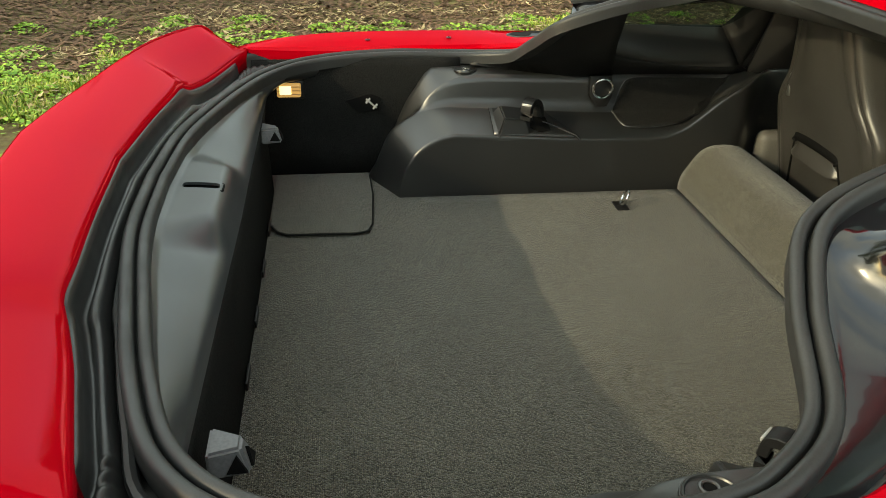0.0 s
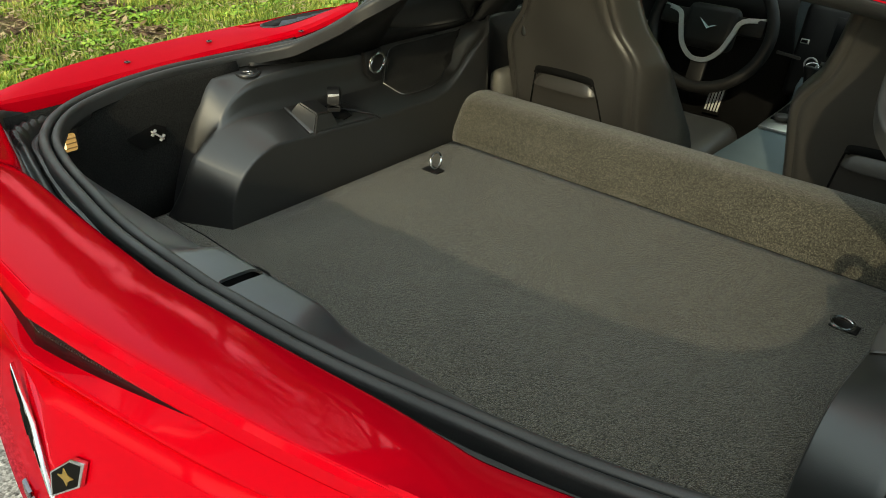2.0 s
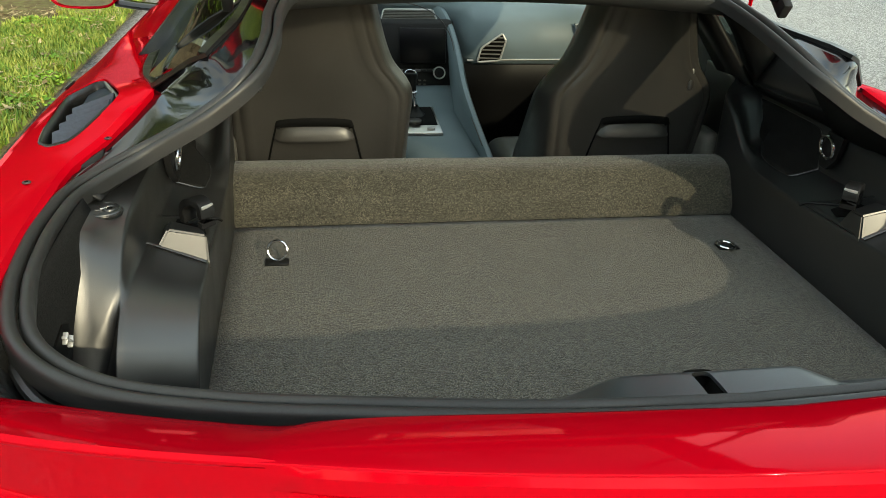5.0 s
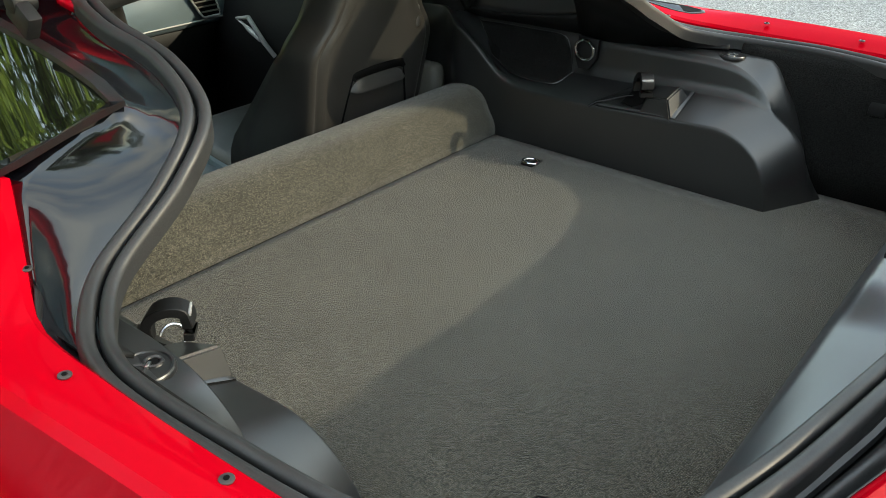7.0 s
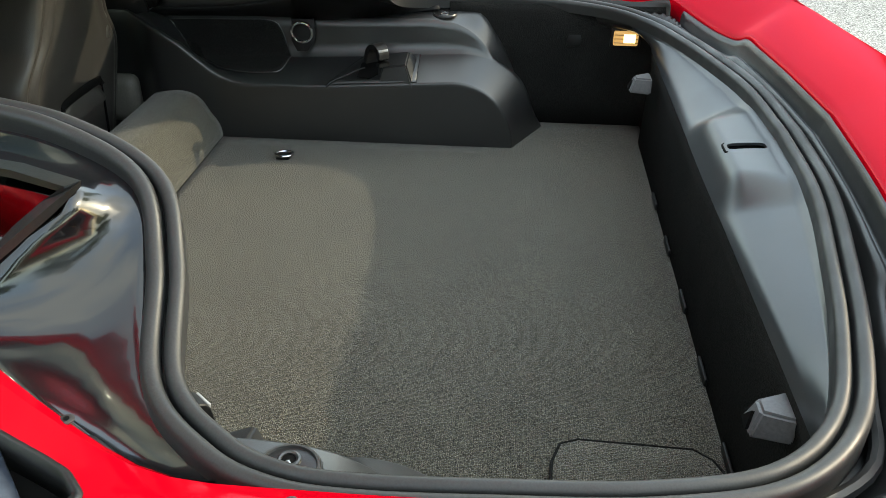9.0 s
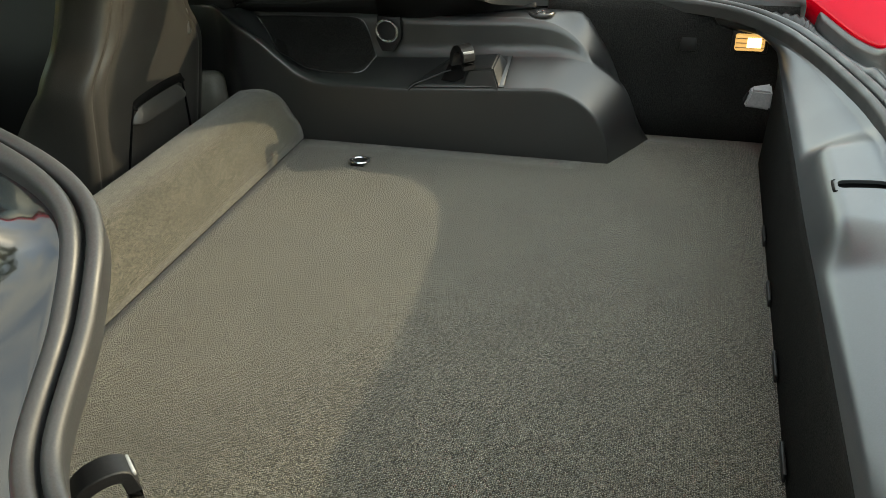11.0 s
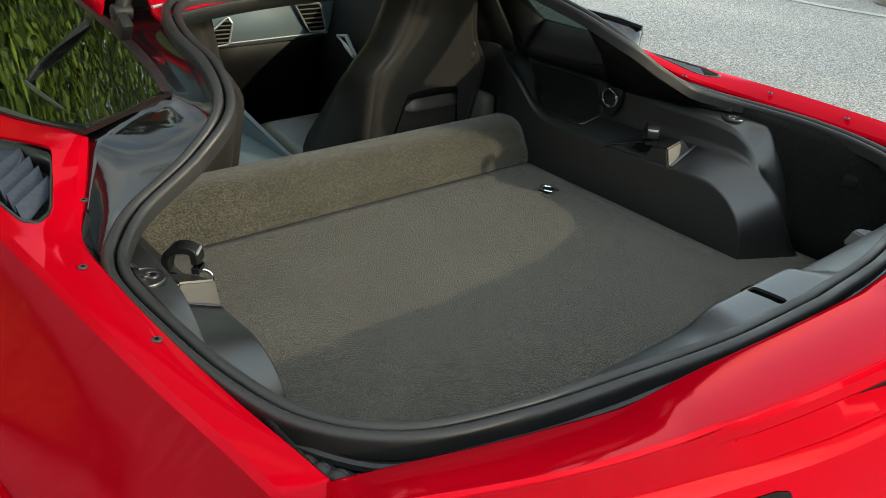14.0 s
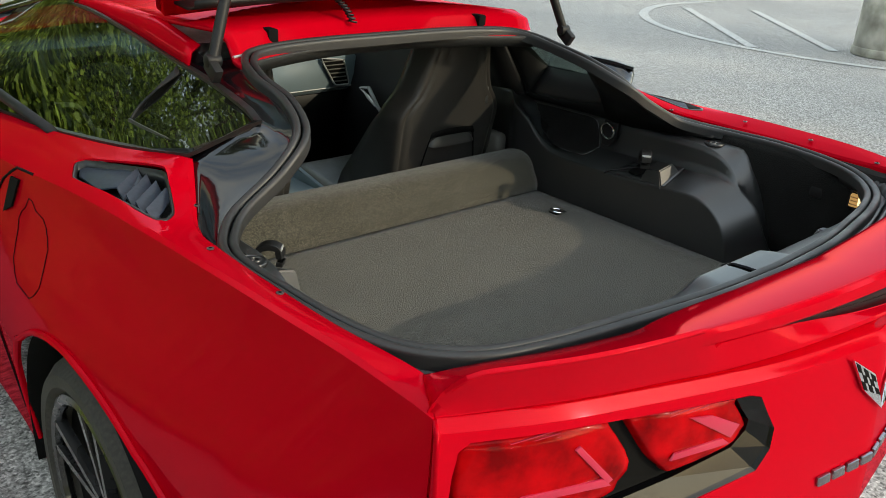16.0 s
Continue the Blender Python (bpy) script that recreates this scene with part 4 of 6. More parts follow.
# black gloss pillars outside the seal, and the quarter windows
for s in (-1, 1):
    X = lambda p: Vector((p[0] * -s, p[1], p[2])) if s > 0 else Vector(p)
    inner = even(curve3([(-.662, .13, .268), (-.648, .19, .266), (-.604, .252, .278), (-.515, .277, .325), (-.452, .309, .372), (-.428, .394, .408), (-.424, .50, .428), (-.402, .585, .446), (-.35, .637, .455)]), 40)
    outer = even(curve3([(-.688, .16, .268), (-.682, .235, .270), (-.652, .30, .282), (-.615, .392, .312), (-.600, .425, .330), (-.56, .382, .366), (-.515, .336, .399), (-.497, .42, .410), (-.482, .54, .413), (-.470, .66, .420), (-.462, .80, .428)], 5), 40)
    rows = [[X(a.lerp(b, f) + Vector((0, 0, -.006 - .010 * math.sin(math.pi * f)))) for a, b in zip(inner, outer)] for f in (0, .15, .35, .6, .85, 1)]
    part("hatch_pillar", loft(rows, flip=s < 0), GLOSS, car, "gloss black painted hatch pillar", thick=.003, sharp=70)
    # glass
    lowg = even(curve3([(-.600, .425, .330), (-.643, .60, .306), (-.678, .868, .274), (-.694, 1.1, .251), (-.705, 1.4, .229), (-.705, 1.9, .220)]), 30)
    topg = even(curve3([(-.515, .336, .399), (-.507, .372, .405), (-.484, .512, .410), (-.472, .655, .417), (-.464, .831, .426), (-.461, 1.036, .444), (-.466, 1.25, .462), (-.47, 1.45, .452), (-.51, 1.75, .395)]), 30)
    # the rear stretch of the pane is one gently curved surface through both edges
    fitp = [p for p in lowg + topg if p.y < 1.3]
    coef = np.linalg.lstsq(np.array([[1, p.y, p.x, p.y * p.y, p.x * p.y] for p in fitp]), np.array([p.z for p in fitp]), rcond=None)[0]
    gl_rows = []
    for k in range(9):
        row = []
        for a, b in zip(lowg, topg):
            p = a.lerp(b, k / 8)
            far = max(0.0, min(1.0, (p.y - 1.25) / .5))
            flat = float(coef @ np.array([1, p.y, p.x, p.y * p.y, p.x * p.y]))
            row.append(X(Vector((p.x, p.y, flat + (p.z - flat) * far * far * (3 - 2 * far)))))
        gl_rows.append(row)
    g = part("side_glass", loft(gl_rows, flip=s < 0), GLASS, car, "tinted side and quarter window glass")
    g.visible_shadow = False
    edge = [X(p) for p in [*lowg[::-1], *[GLASS_LOW.lerp(GLASS_TOP, k / 6) for k in range(1, 6)], *topg]]
    part("glass_seal", sweep(edge, [(-.007, -.003), (.007, -.003), (.007, .004), (-.007, .004)], cap=True), RUBBER, g, "thin black glass seal")

# roof, header and red frame ahead of the opening
hdr = [Vector((x, .668 - .10 * (x / .42) ** 2, .455 + .004 * (1 - (x / .42) ** 2))) for x in [-.42 + .84 * i / 30 for i in range(31)]]
part("roof_frame", loft([[p + Vector((0, .0, -.01)) for p in hdr], [p + Vector((0, .03, -.006)) for p in hdr], [p + Vector((0, .05, .03)) for p in hdr], [p + Vector((0, .10, .045)) for p in hdr],
                         [Vector((p.x * 1.02, .95, .525 - .04 * (p.x / .42) ** 2)) for p in hdr], [Vector((p.x * 1.04, 1.35, .52 - .04 * (p.x / .42) ** 2)) for p in hdr]]), RED, car, "glossy red roof and rear frame", thick=.01, sharp=50)
part("header_trim", loft([[p + Vector((0, -.004, -.008)) for p in hdr], [p + Vector((0, .02, -.035)) for p in hdr], [p + Vector((0, .14, -.05)) for p in hdr], [Vector((p.x, 1.35, .48)) for p in hdr]]), SEAL, car, "grey headliner edge", thick=.004)

for s in (-1, 1):
    rail_low = even(curve3([(s * .470, .70, .424), (s * .464, .831, .431), (s * .461, 1.036, .449), (s * .466, 1.25, .467), (s * .47, 1.36, .466)]), 16)
    rail_top = even(curve3([(s * .436, .715, .462), (s * .428, .86, .478), (s * .426, .95, .486), (s * .430, 1.15, .484), (s * .437, 1.36, .482)]), 16)
    part("roof_rail", loft([rail_low, [a.lerp(b, .55) + Vector((s * .008, 0, .004)) for a, b in zip(rail_low, rail_top)], rail_top], flip=s < 0), RED, car, "glossy red roof rail above the side glass", thick=.004)
    part("hinge_gap", rbox(.024, .07, .034, pose(s * .298, .690, .476), .004), VOID, car, "dark gap beside the lid hinge")
    # silver tube stands in for the bright highlight along the header edge
    part("highlight_line", tube([p + Vector((0, .033, -.001)) for p in hdr if .28 < s * p.x], .0028, 6), SILVER, car, "thin silver tube drawn as a highlight line on the header")
coil = []
for k in range(181):
    f = k / 180
    c = Vector((-.135, .735, .556)).lerp(Vector((-.066, .70, .488)), f) + Vector((.012 * math.sin(math.pi * f), 0, .008 * math.sin(math.pi * f)))
    coil.append(c + Vector((.007 * math.cos(12 * 2 * math.pi * f), .007 * math.sin(12 * 2 * math.pi * f), 0)))
part("coiled_cable", tube(coil, .0026, 6), RUBBER, car, "coiled black wiring cable")


# ---------------------------------------------------------------- seats
def seat(s):
    st = thing("bucket_seat", "dark leather bucket seat with a moulded hard back", "seat", "front seats")
    cx = .342 * s
    lev = [(-.25, .185), (-.05, .190), (.05, .193), (.12, .196), (.16, .198), (.19, .198), (.21, .194), (.232, .182), (.25, .168), (.27, .153), (.30, .140), (.34, .128), (.38, .118), (.41, .111), (.435, .099), (.45, .074)]
    lev = [(p.z, p.x) for p in curve3([(hw, 0, z) for z, hw in lev], 3)]
    # distance from the outer edge, and how far the shell lies ahead of its middle
    prof = [(-.002, .24), (-.004, .17), (-.003, .12), (0, .075), (.003, .045), (.008, .026), (.014, .013), (.020, .006), (.025, .005), (.030, .006), (.033, .007), (.036, .004), (.041, .001), (.048, -.001), (.056, .0), (.062, .001)]
    rows = []
    for z, hw in lev:
        yb = .835 - .20 * z + (.03 if z > .445 else 0)
        deep = 1 - .8 * max(0, min(1, (z + .03) / .24))
        half = [(hw - e, d if d < .05 else .05 + (d - .05) * deep) for e, d in prof] + [((hw - .062) * k / 5, .001 - .010 * (1 - (k / 5) ** 2) * min(1, max(0, (z - .16) / .1))) for k in (4, 3, 2, 1)]
        r = [Vector((cx - x, yb + d, z)) for x, d in half] + [Vector((cx, yb + .001 - .010 * min(1, max(0, (z - .16) / .1)), z))] + [Vector((cx + x, yb + d, z)) for x, d in reversed(half)]
        rows.append(r)
    rows.append([Vector((p.x, p.y + .05, p.z - .005)) for p in rows[-1]])
    back = part("seat_back_shell", loft(rows), SEATMAT, st, "dark moulded seat back", thick=.01, sharp=75)
    hx = .355 * s
    for e in (-1, 1):
        ln = curve3([(hx + e * .080, .8085, .140), (hx + e * .090, .815, .10), (hx + e * .105, .827, .03), (hx + e * .115, .840, -.03)], 4)
        part("seam", tube(ln, .0022, 6), VOID, back, "dark seam line")
        if e * s > 0:
            part("belt_guide", rbox(.012, .03, .05, pose(cx + e * .118, .80, .245, 0, 0, 20 * e), .005), STEEL, back, "small belt guide")
    part("handle_recess", sweep(curve3([(hx - .078, .8115, .140), (hx - .070, .808, .148), (hx, .806, .151), (hx + .070, .808, .148), (hx + .078, .8115, .140)], 5), circle(.008, 8, .6, 1.3)), VOID, back, "dark grab recess")
    gb = bmesh.new()
    sec = [(.004, .020), (-.002, .016), (-.006, .004), (-.014, -.012), (-.013, -.017), (-.006, -.018), (.006, -.014)]
    ringrows = []
    for k in range(17):
        u = -1 + k / 8
        ends = math.sqrt(max(0, 1 - abs(u) ** 6))
        ringrows.append([Vector((hx + .083 * u + .006 * u * (1 - b / .02), .811 + a * ends + .02 * (1 - ends), .125 + b * (.4 + .6 * ends))) for a, b in sec])
    loft(ringrows, closed=True, bm=gb)
    bmesh.ops.recalc_face_normals(gb, faces=gb.faces)
    part("grab_bar", gb, SEATMAT, back, "satin grab bar", sharp=60)
    part("bolster", rbox(.42, .50, .16, pose(cx, 1.12, -.16, 6, 0, 0), .05, 4), SEATMAT, st, "leather seat cushion")
    part("front_pad", rbox(.15, .07, .44, pose(cx, .875, .13, 11, 0, 0), .03, 4), SEATMAT, st, "padded front of the backrest")
    part("seat_hinge", rbox(.045, .09, .10, pose(cx + s * .20, .83, .07), .02, 3), GREYD, st, "grey plastic hinge cover")
    return st


for s in (-1, 1):
    seat(s)

# ---------------------------------------------------------------- cabin ahead
part("cabin_floor", rbox(1.3, 1.5, .02, pose(0, 1.5, -.42), .005), DARK, car, "dark cabin carpet")
part("bulkhead", rbox(1.2, .02, .40, pose(0, .86, -.21), .005), DARK, car, "dark rear bulkhead")
con = part("centre_console", loft([[Vector((x, y, z)) for x, z in ((-.115, -.40), (-.112, -.09), (-.10, -.065), (.085, -.065), (.10, -.09), (.105, -.40))] for y, in ((.86,), (1.1,), (1.35,), (1.6,))]
                                   + [[Vector((x, 1.75, z)) for x, z in ((-.15, -.40), (-.15, .0), (-.14, .02), (.10, .02), (.11, .0), (.11, -.40))]]), LEATHER, car, "grey-blue leather centre console", thick=.01)
part("console_wall", sweep(curve3([(.105, .90, -.10), (.105, 1.2, -.055), (.10, 1.5, .02), (.098, 1.7, .12), (.07, 1.82, .20), (.0, 1.88, .225), (-.1, 1.89, .21)], 6), [(-.012, -.12), (.012, -.12), (.014, .0), (.006, .012), (-.006, .012), (-.014, .0)]), LEATHER, con, "stitched leather grab divider")
sp = part("shifter_plate", rbox(.112, .215, .012, pose(-.042, 1.462, -.054, 4, 0, 0), .004), STEEL, con, "silver shifter surround")
part("shifter_well", rbox(.098, .150, .012, pose(-.042, 1.487, -.0495, 4, 0, 0), .004), VOID, sp)
part("drive_dial", disc(.022, .012, pose(-.062, 1.425, -.044), 24, .003), DULL, sp, "black mode dial")
part("console_button", rbox(.022, .014, .006, pose(-.018, 1.380, -.051), .002), SILVER, sp)
part("shifter", tube(curve3([(-.050, 1.50, -.05), (-.052, 1.515, -.01), (-.0545, 1.535, .020)], 5), .0075, 12), DARKCHROME, sp, "dark chrome shift stalk")
part("shift_boot", loft([[Vector((-.050 + w_ * c_, 1.50 + w_ * s_, z_)) for c_, s_ in [(math.cos(k * math.pi / 8), math.sin(k * math.pi / 8)) for k in range(16)]] for w_, z_ in ((.036, -.048), (.022, -.036), (.013, -.026), (.0095, -.018))], closed=True), DARK, sp, "black leather shift boot")
kn = part("shift_knob", loft([[Vector((-.0545 - .0012 * k, 1.535 + .006 * k, .018 + .0125 * k)) + Vector((w_ * math.cos(a * math.pi / 10), w_ * math.sin(a * math.pi / 10), -.3 * w_ * math.sin(a * math.pi / 10))) for a in range(20)] for k, w_ in ((0, .009), (0.2, .0115), (1, .0125), (2, .015), (3, .020), (3.4, .0215), (3.7, .0205), (3.85, .016), (3.9, .001))], closed=True), DARK, sp, "black flared shift knob")
part("knob_band", torus(.0165, .0018, pose(-.0591, 1.5585, .0665, 17, 0, 0), 28, 8), CHROME, kn, "chrome ring on the knob")
part("knob_collar", torus(.0105, .003, pose(-.0545, 1.535, .017, 17, 0, 0), 20, 8), CHROME, kn, "chrome collar under the knob")
dash = part("dashboard", loft([[Vector((x, y, z)) for x, y, z in zip((-.70, -.4, -.16, 0, .12, .16, .4, .72), ys_, zs_)] for ys_, zs_ in
                              (((1.80, 1.80, 1.86, 1.86, 1.86, 1.80, 1.80, 1.80), (-.40,) * 8), ((1.80, 1.80, 1.86, 1.86, 1.86, 1.80, 1.82, 1.82), (-.05,) * 8), ((1.78, 1.76, 1.86, 1.86, 1.86, 1.77, 1.78, 1.78), (.035,) * 5 + (.040, .045, .05)),
                               ((1.78, 1.74, 1.86, 1.86, 1.84, 1.70, 1.70, 1.70), (.06, .10, .10, .10, .06, .058, .060, .065)), ((1.78, 1.72, 1.86, 1.86, 1.83, 1.690, 1.688, 1.688), (.10, .14, .17, .17, .10, .075, .078, .082)),
                               ((1.80, 1.73, 1.84, 1.85, 1.80, 1.70, 1.70, 1.70), (.16, .20, .21, .21, .20, .19, .19, .18)), ((1.86, 1.78, 1.82, 1.84, 1.80, 1.76, 1.76, 1.76), (.20, .225, .23, .23, .235, .235, .23, .22)), ((2.4,) * 8, (.25,) * 8))]), LEATHER, car, "sweeping grey-blue leather dashboard", thick=.02, sharp=50)
part("dash_seam", tube(curve3([(.14, 1.697, .072), (.3, 1.688, .076), (.5, 1.686, .078), (.68, 1.686, .08)], 6), .0025, 6), SILVER, dash, "pale stitched seam")
part("instrument_hood", loft([[Vector((x, y + (.05 if x < -.6 else 0), z)) for x in (-.72, -.6, -.48, -.36, -.26, -.175)] for y, z in ((1.78, -.38), (1.77, -.05), (1.735, .035), (1.71, .10), (1.695, .15), (1.70, .205), (1.75, .232), (1.9, .24))], flip=True), DARK, dash, "black instrument hood", thick=.01)
for k in (-1, 1):
    part("gauge", disc(.045, .012, pose(-.349 + .06 * k, 1.700, .155, 80, 0, 0), 32, .003), SMOKED, dash, "dark round gauge")
part("knee_panel", loft([[Vector((x, y, z)) for x in (.13, .3, .5, .72)] for y, z in ((1.705, .055), (1.76, -.05), (1.82, -.38))], flip=True), DARK, dash, "dark knee panel", thick=.01)
stk = part("console_tower", rbox(.28, .05, .27, pose(-.036, 1.745, .055, -18, 0, 0), .02, 3), DARK, dash, "black control tower")
part("display", rbox(.146, .006, .110, pose(-.002, 1.7195, .112, -18, 0, 0), .003), SCREEN, stk, "dark glossy display")
for x in (-.118, .04):
    part("climate_knob", disc(.018, .016, pose(x + .01, 1.70, .03, 72, 0, 0), 20, .002), DARK, stk, "black knob")
    part("knob_ring", torus(.018, .0025, pose(x + .01, 1.692, .033, 72, 0, 0), 24, 6), SILVER, stk, "chrome knob ring")
for i in range(7):
    part("control_button", rbox(.018, .006, .009, pose(-.075 + .019 * i, 1.703, .038, -18, 0, 0), .002), GREYP if i % 3 == 0 else DARK, stk)


for i in range(10):
    part("control_button", rbox(.009, .005, .005, pose(-.060 + .016 * (i % 5), 1.693 + .004 * (i // 5), .008 - .014 * (i // 5), -18, 0, 0), .0015), GREYD, stk)
part("slot_trim", rbox(.085, .004, .004, pose(-.01, 1.690, -.034, 0, 6, 0), .001), DULL, stk, "thin metal slot trim")
part("side_switch", rbox(.024, .006, .014, pose(-.140, 1.700, .092, -14, 0, 0), .002), SILVER, stk, "bright switch frame")
part("side_switch_face", rbox(.018, .006, .008, pose(-.140, 1.6975, .0925, -14, 0, 0), .001), VOID, stk)
part("tower_shelf", sweep(curve3([(-.21, 1.690, .050), (-.175, 1.690, .047), (-.14, 1.692, .043)], 4), [(-.004, -.004), (.004, -.004), (.004, .004), (-.004, .004)]), DULL, stk, "metal strip beside the controls")
part("divider_edge", tube(curve3([(.096, 1.2, -.043), (.094, 1.45, .008), (.092, 1.62, .078), (.088, 1.695, .13), (.074, 1.72, .165), (.045, 1.735, .20), (.005, 1.755, .222), (-.05, 1.775, .235), (-.10, 1.79, .238)], 8), .0016, 6), DULL, dash, "thin bright piping along the divider")


def vent(loop):
    """An air vent from its corners, lying just proud of the dash."""
    loop = [Vector(p) for p in loop]
    v = part("air_vent", slab([p + Vector((0, -.004, 0)) for p in loop], .006, (0, -1, 0), bevel=.002), VOID, dash, "dark air vent")
    edge = []
    for i, p in enumerate(loop):
        a, b = loop[i - 1], loop[(i + 1) % len(loop)]
        edge += [p.lerp(a, .12), p.lerp(a, .03).lerp(b, .03), p.lerp(b, .12)]
    part("vent_frame", tube([p + Vector((0, -.011, 0)) for p in edge], .0032, 6, closed=True), SILVER, v, "bright vent frame")
    z0, z1 = min(p.z for p in loop), max(p.z for p in loop)
    for i in range(1, 7):
        z = z0 + (z1 - z0) * i / 7
        cut = []
        for a, b in zip(loop, loop[1:] + loop[:1]):
            if (a.z - z) * (b.z - z) < 0:
                cut.append(a.lerp(b, (z - a.z) / (b.z - a.z)))
        if len(cut) == 2:
            part("vent_slat", tube([cut[0] + Vector((0, -.0115, 0)), cut[1] + Vector((0, -.0115, 0))], .0025, 6), GREYD, v)


vent([(.168, 1.692, .070), (.240, 1.686, .076), (.258, 1.690, .138), (.246, 1.696, .159), (.181, 1.694, .115)])
vent([(.535, 1.686, .088), (.598, 1.686, .088), (.580, 1.694, .178), (.478, 1.696, .192)])
vent([(-.13, 1.785, .180), (.05, 1.79, .180), (.035, 1.80, .212), (-.12, 1.80, .212)])
vent([(-.68, 1.77, .075), (-.60, 1.76, .075), (-.60, 1.775, .155), (-.68, 1.785, .150)])
# steering wheel
sw = part("steering_wheel", torus(.172, .017, Matrix.Translation((-.349, 1.52, .125)) @ Euler((radians(68), 0, 0)).to_matrix().to_4x4(), 44, 12, 1.03, .97), DARK, car, "black leather steering wheel")
msw = Matrix.Translation((-.349, 1.52, .125)) @ Euler((radians(68), 0, 0)).to_matrix().to_4x4()
part("wheel_hub", rbox(.155, .125, .05, msw @ pose(0, .004, -.005), .024, 4), DARK, sw, "black airbag hub")
part("spoke_trim", sweep([msw @ p for p in curve3([(-.155, .045, .0), (-.095, .03, .018), (-.078, -.01, .021), (-.060, -.055, .020), (-.030, -.085, .018), (0, -.092, .018), (.030, -.085, .018), (.060, -.055, .020), (.078, -.01, .021), (.095, .03, .018), (.155, .045, .0)], 4)], [(-.0065, -.003), (.0065, -.003), (.0065, .003), (-.0065, .003)], up=msw.to_3x3() @ Vector((0, 0, 1))), SILVER, sw, "silver spoke trim")
part("lower_spoke", rbox(.05, .07, .014, msw @ pose(0, -.125, 0), .005), DARK, sw)
for sx in (-1, 1):
    part("spoke", rbox(.09, .05, .02, msw @ pose(sx * .11, .02, 0), .006), DARK, sw)
part("wheel_badge", slab([msw @ Vector(p) for p in ((-.028, .022, .022), (0, -.006, .022), (.03, .010, .022), (.004, .002, .022))], .003, msw.to_3x3() @ Vector((0, 0, 1))), CHROME, sw, "small chrome badge")
pd = part("accelerator", rbox(.056, .010, .11, pose(-.388, 1.735, -.142, -25, 0, 0), .003), VOID, car, "black pedal with bright metal ribs")
for k in range(5):
    part("pedal_rib", rbox(.0055, .006, .09, pose(-.388, 1.735, -.142, -25, 0, 0) @ pose(-.020 + .010 * k, -.007, 0), .0015), SILVER, pd)
# doors
for s in (-1, 1):
    d = part("door_panel", loft([[Vector((s * x, y, z)) for y in (.88, 1.2, 1.5, 1.9)] for x, z in ((.64, -.40), (.63, -.05), (.60, .05), (.63, .12), (.66, .24), (.69, .285))], flip=s > 0), DARK, car, "dark inner door panel", thick=.02)
    part("pull_handle", tube([Vector(p) for p in ((s * .604, 1.45, .0), (s * .588, 1.475, .04), (s * .580, 1.525, .105), (s * .588, 1.585, .092), (s * .588, 1.54, .068), (s * .588, 1.49, .045))], .007, 8), SILVER, d, "silver triangular door pull")
# hatch lid, standing open on its struts
A = Vector((0, .90, .545))
up_dir = Vector((0, -.50, .866))
nrm = Vector((0, .866, .50))


def lid_pt(x, v, h=0.0):
    return A + Vector((x, 0, 0)) + up_dir * v + nrm * (h - .10 * (x / .55) ** 2)


lid = thing("hatch_lid", "open red and black rear hatch lid with tinted glass", "hatch lid")
ring_o, ring_i = [], []
for x, v in ((-.46, 0), (0, -.02), (.46, 0), (.60, .55), (.66, 1.0), (.58, 1.22), (0, 1.28), (-.58, 1.22), (-.66, 1.0), (-.60, .55)):
    ring_o.append((x, v))
for (x, v) in ring_o:
    ring_i.append((x * .84, .10 + (v - .02) * .80 if v < 1.1 else 1.08))
bm = bmesh.new()
a = [bm.verts.new(lid_pt(x, v)) for x, v in ring_o]
b = [bm.verts.new(lid_pt(x, v)) for x, v in ring_i]
for i in range(10):
    j = (i + 1) % 10
    bm.faces.new((a[i], a[j], b[j], b[i]))
part("lid_frame", bm, [RED], lid, "red lid frame with black inner face", thick=.03, offset=0)
bm = bmesh.new()
bm.faces.new([bm.verts.new(lid_pt(x, v, .01)) for x, v in ring_i])
gg = part("lid_glass", bm, GLASS, lid, "tinted rear glass", smooth=False)
gg.visible_shadow = False
for s in (-1, 1):
    p0, p1 = Vector((s * .488, .55, .462)), lid_pt(s * .32, .42, -.02)
    part("gas_strut", tube([p0.lerp(p1, k / 4) for k in range(5)], .011, 10), DARK, lid, "black gas strut")
    part("strut_ball", disc(.013, .03, Matrix.Translation(p0) @ pose(0, 0, .0, 0, 90, 0), 16, .004), DARK, lid, "strut ball mount")
    part("strut_bracket", rbox(.018, .045, .032, Matrix.Translation(p0 + Vector((s * .004, -.008, -.014))) @ pose(0, 0, 0, 35, 0, 0), .004, 2), DARK, lid, "black strut bracket")


part("lid_trim", loft([[Vector((x, .70 + dy + .02 * (x / .44) ** 2, .548 + dz - .012 * (x / .44) ** 2)) for x in [-.44 + .88 * k / 16 for k in range(17)]] for dy, dz in ((.0, .012), (.0, .0), (.03, -.006), (.12, .0), (.14, .03))]), DARK, lid, "black inner trim along the lid's lower edge", thick=.006)

# ---------------------------------------------------------------- outside fittings
lamp_line = even(curve3(RIDGE), 300)


def rear_face(x, z, deep=0.0):
    """A place on the bumper's rear face, or behind it."""
    p = min(lamp_line, key=lambda q: abs(q.x + abs(x)))
    zz = [(.254, -.002), (.238, -.0095), (.2, -.015), (.12, -.024), (.04, -.032), (-.05, -.036)]
    dy = -.036
    for (z1, d1), (z2, d2) in zip(zz[:-1], zz[1:]):
        if z2 <= z <= z1:
            dy = d1 + (d2 - d1) * (z1 - z) / (z1 - z2)
    return Vector((x, p.y + dy + deep, z))


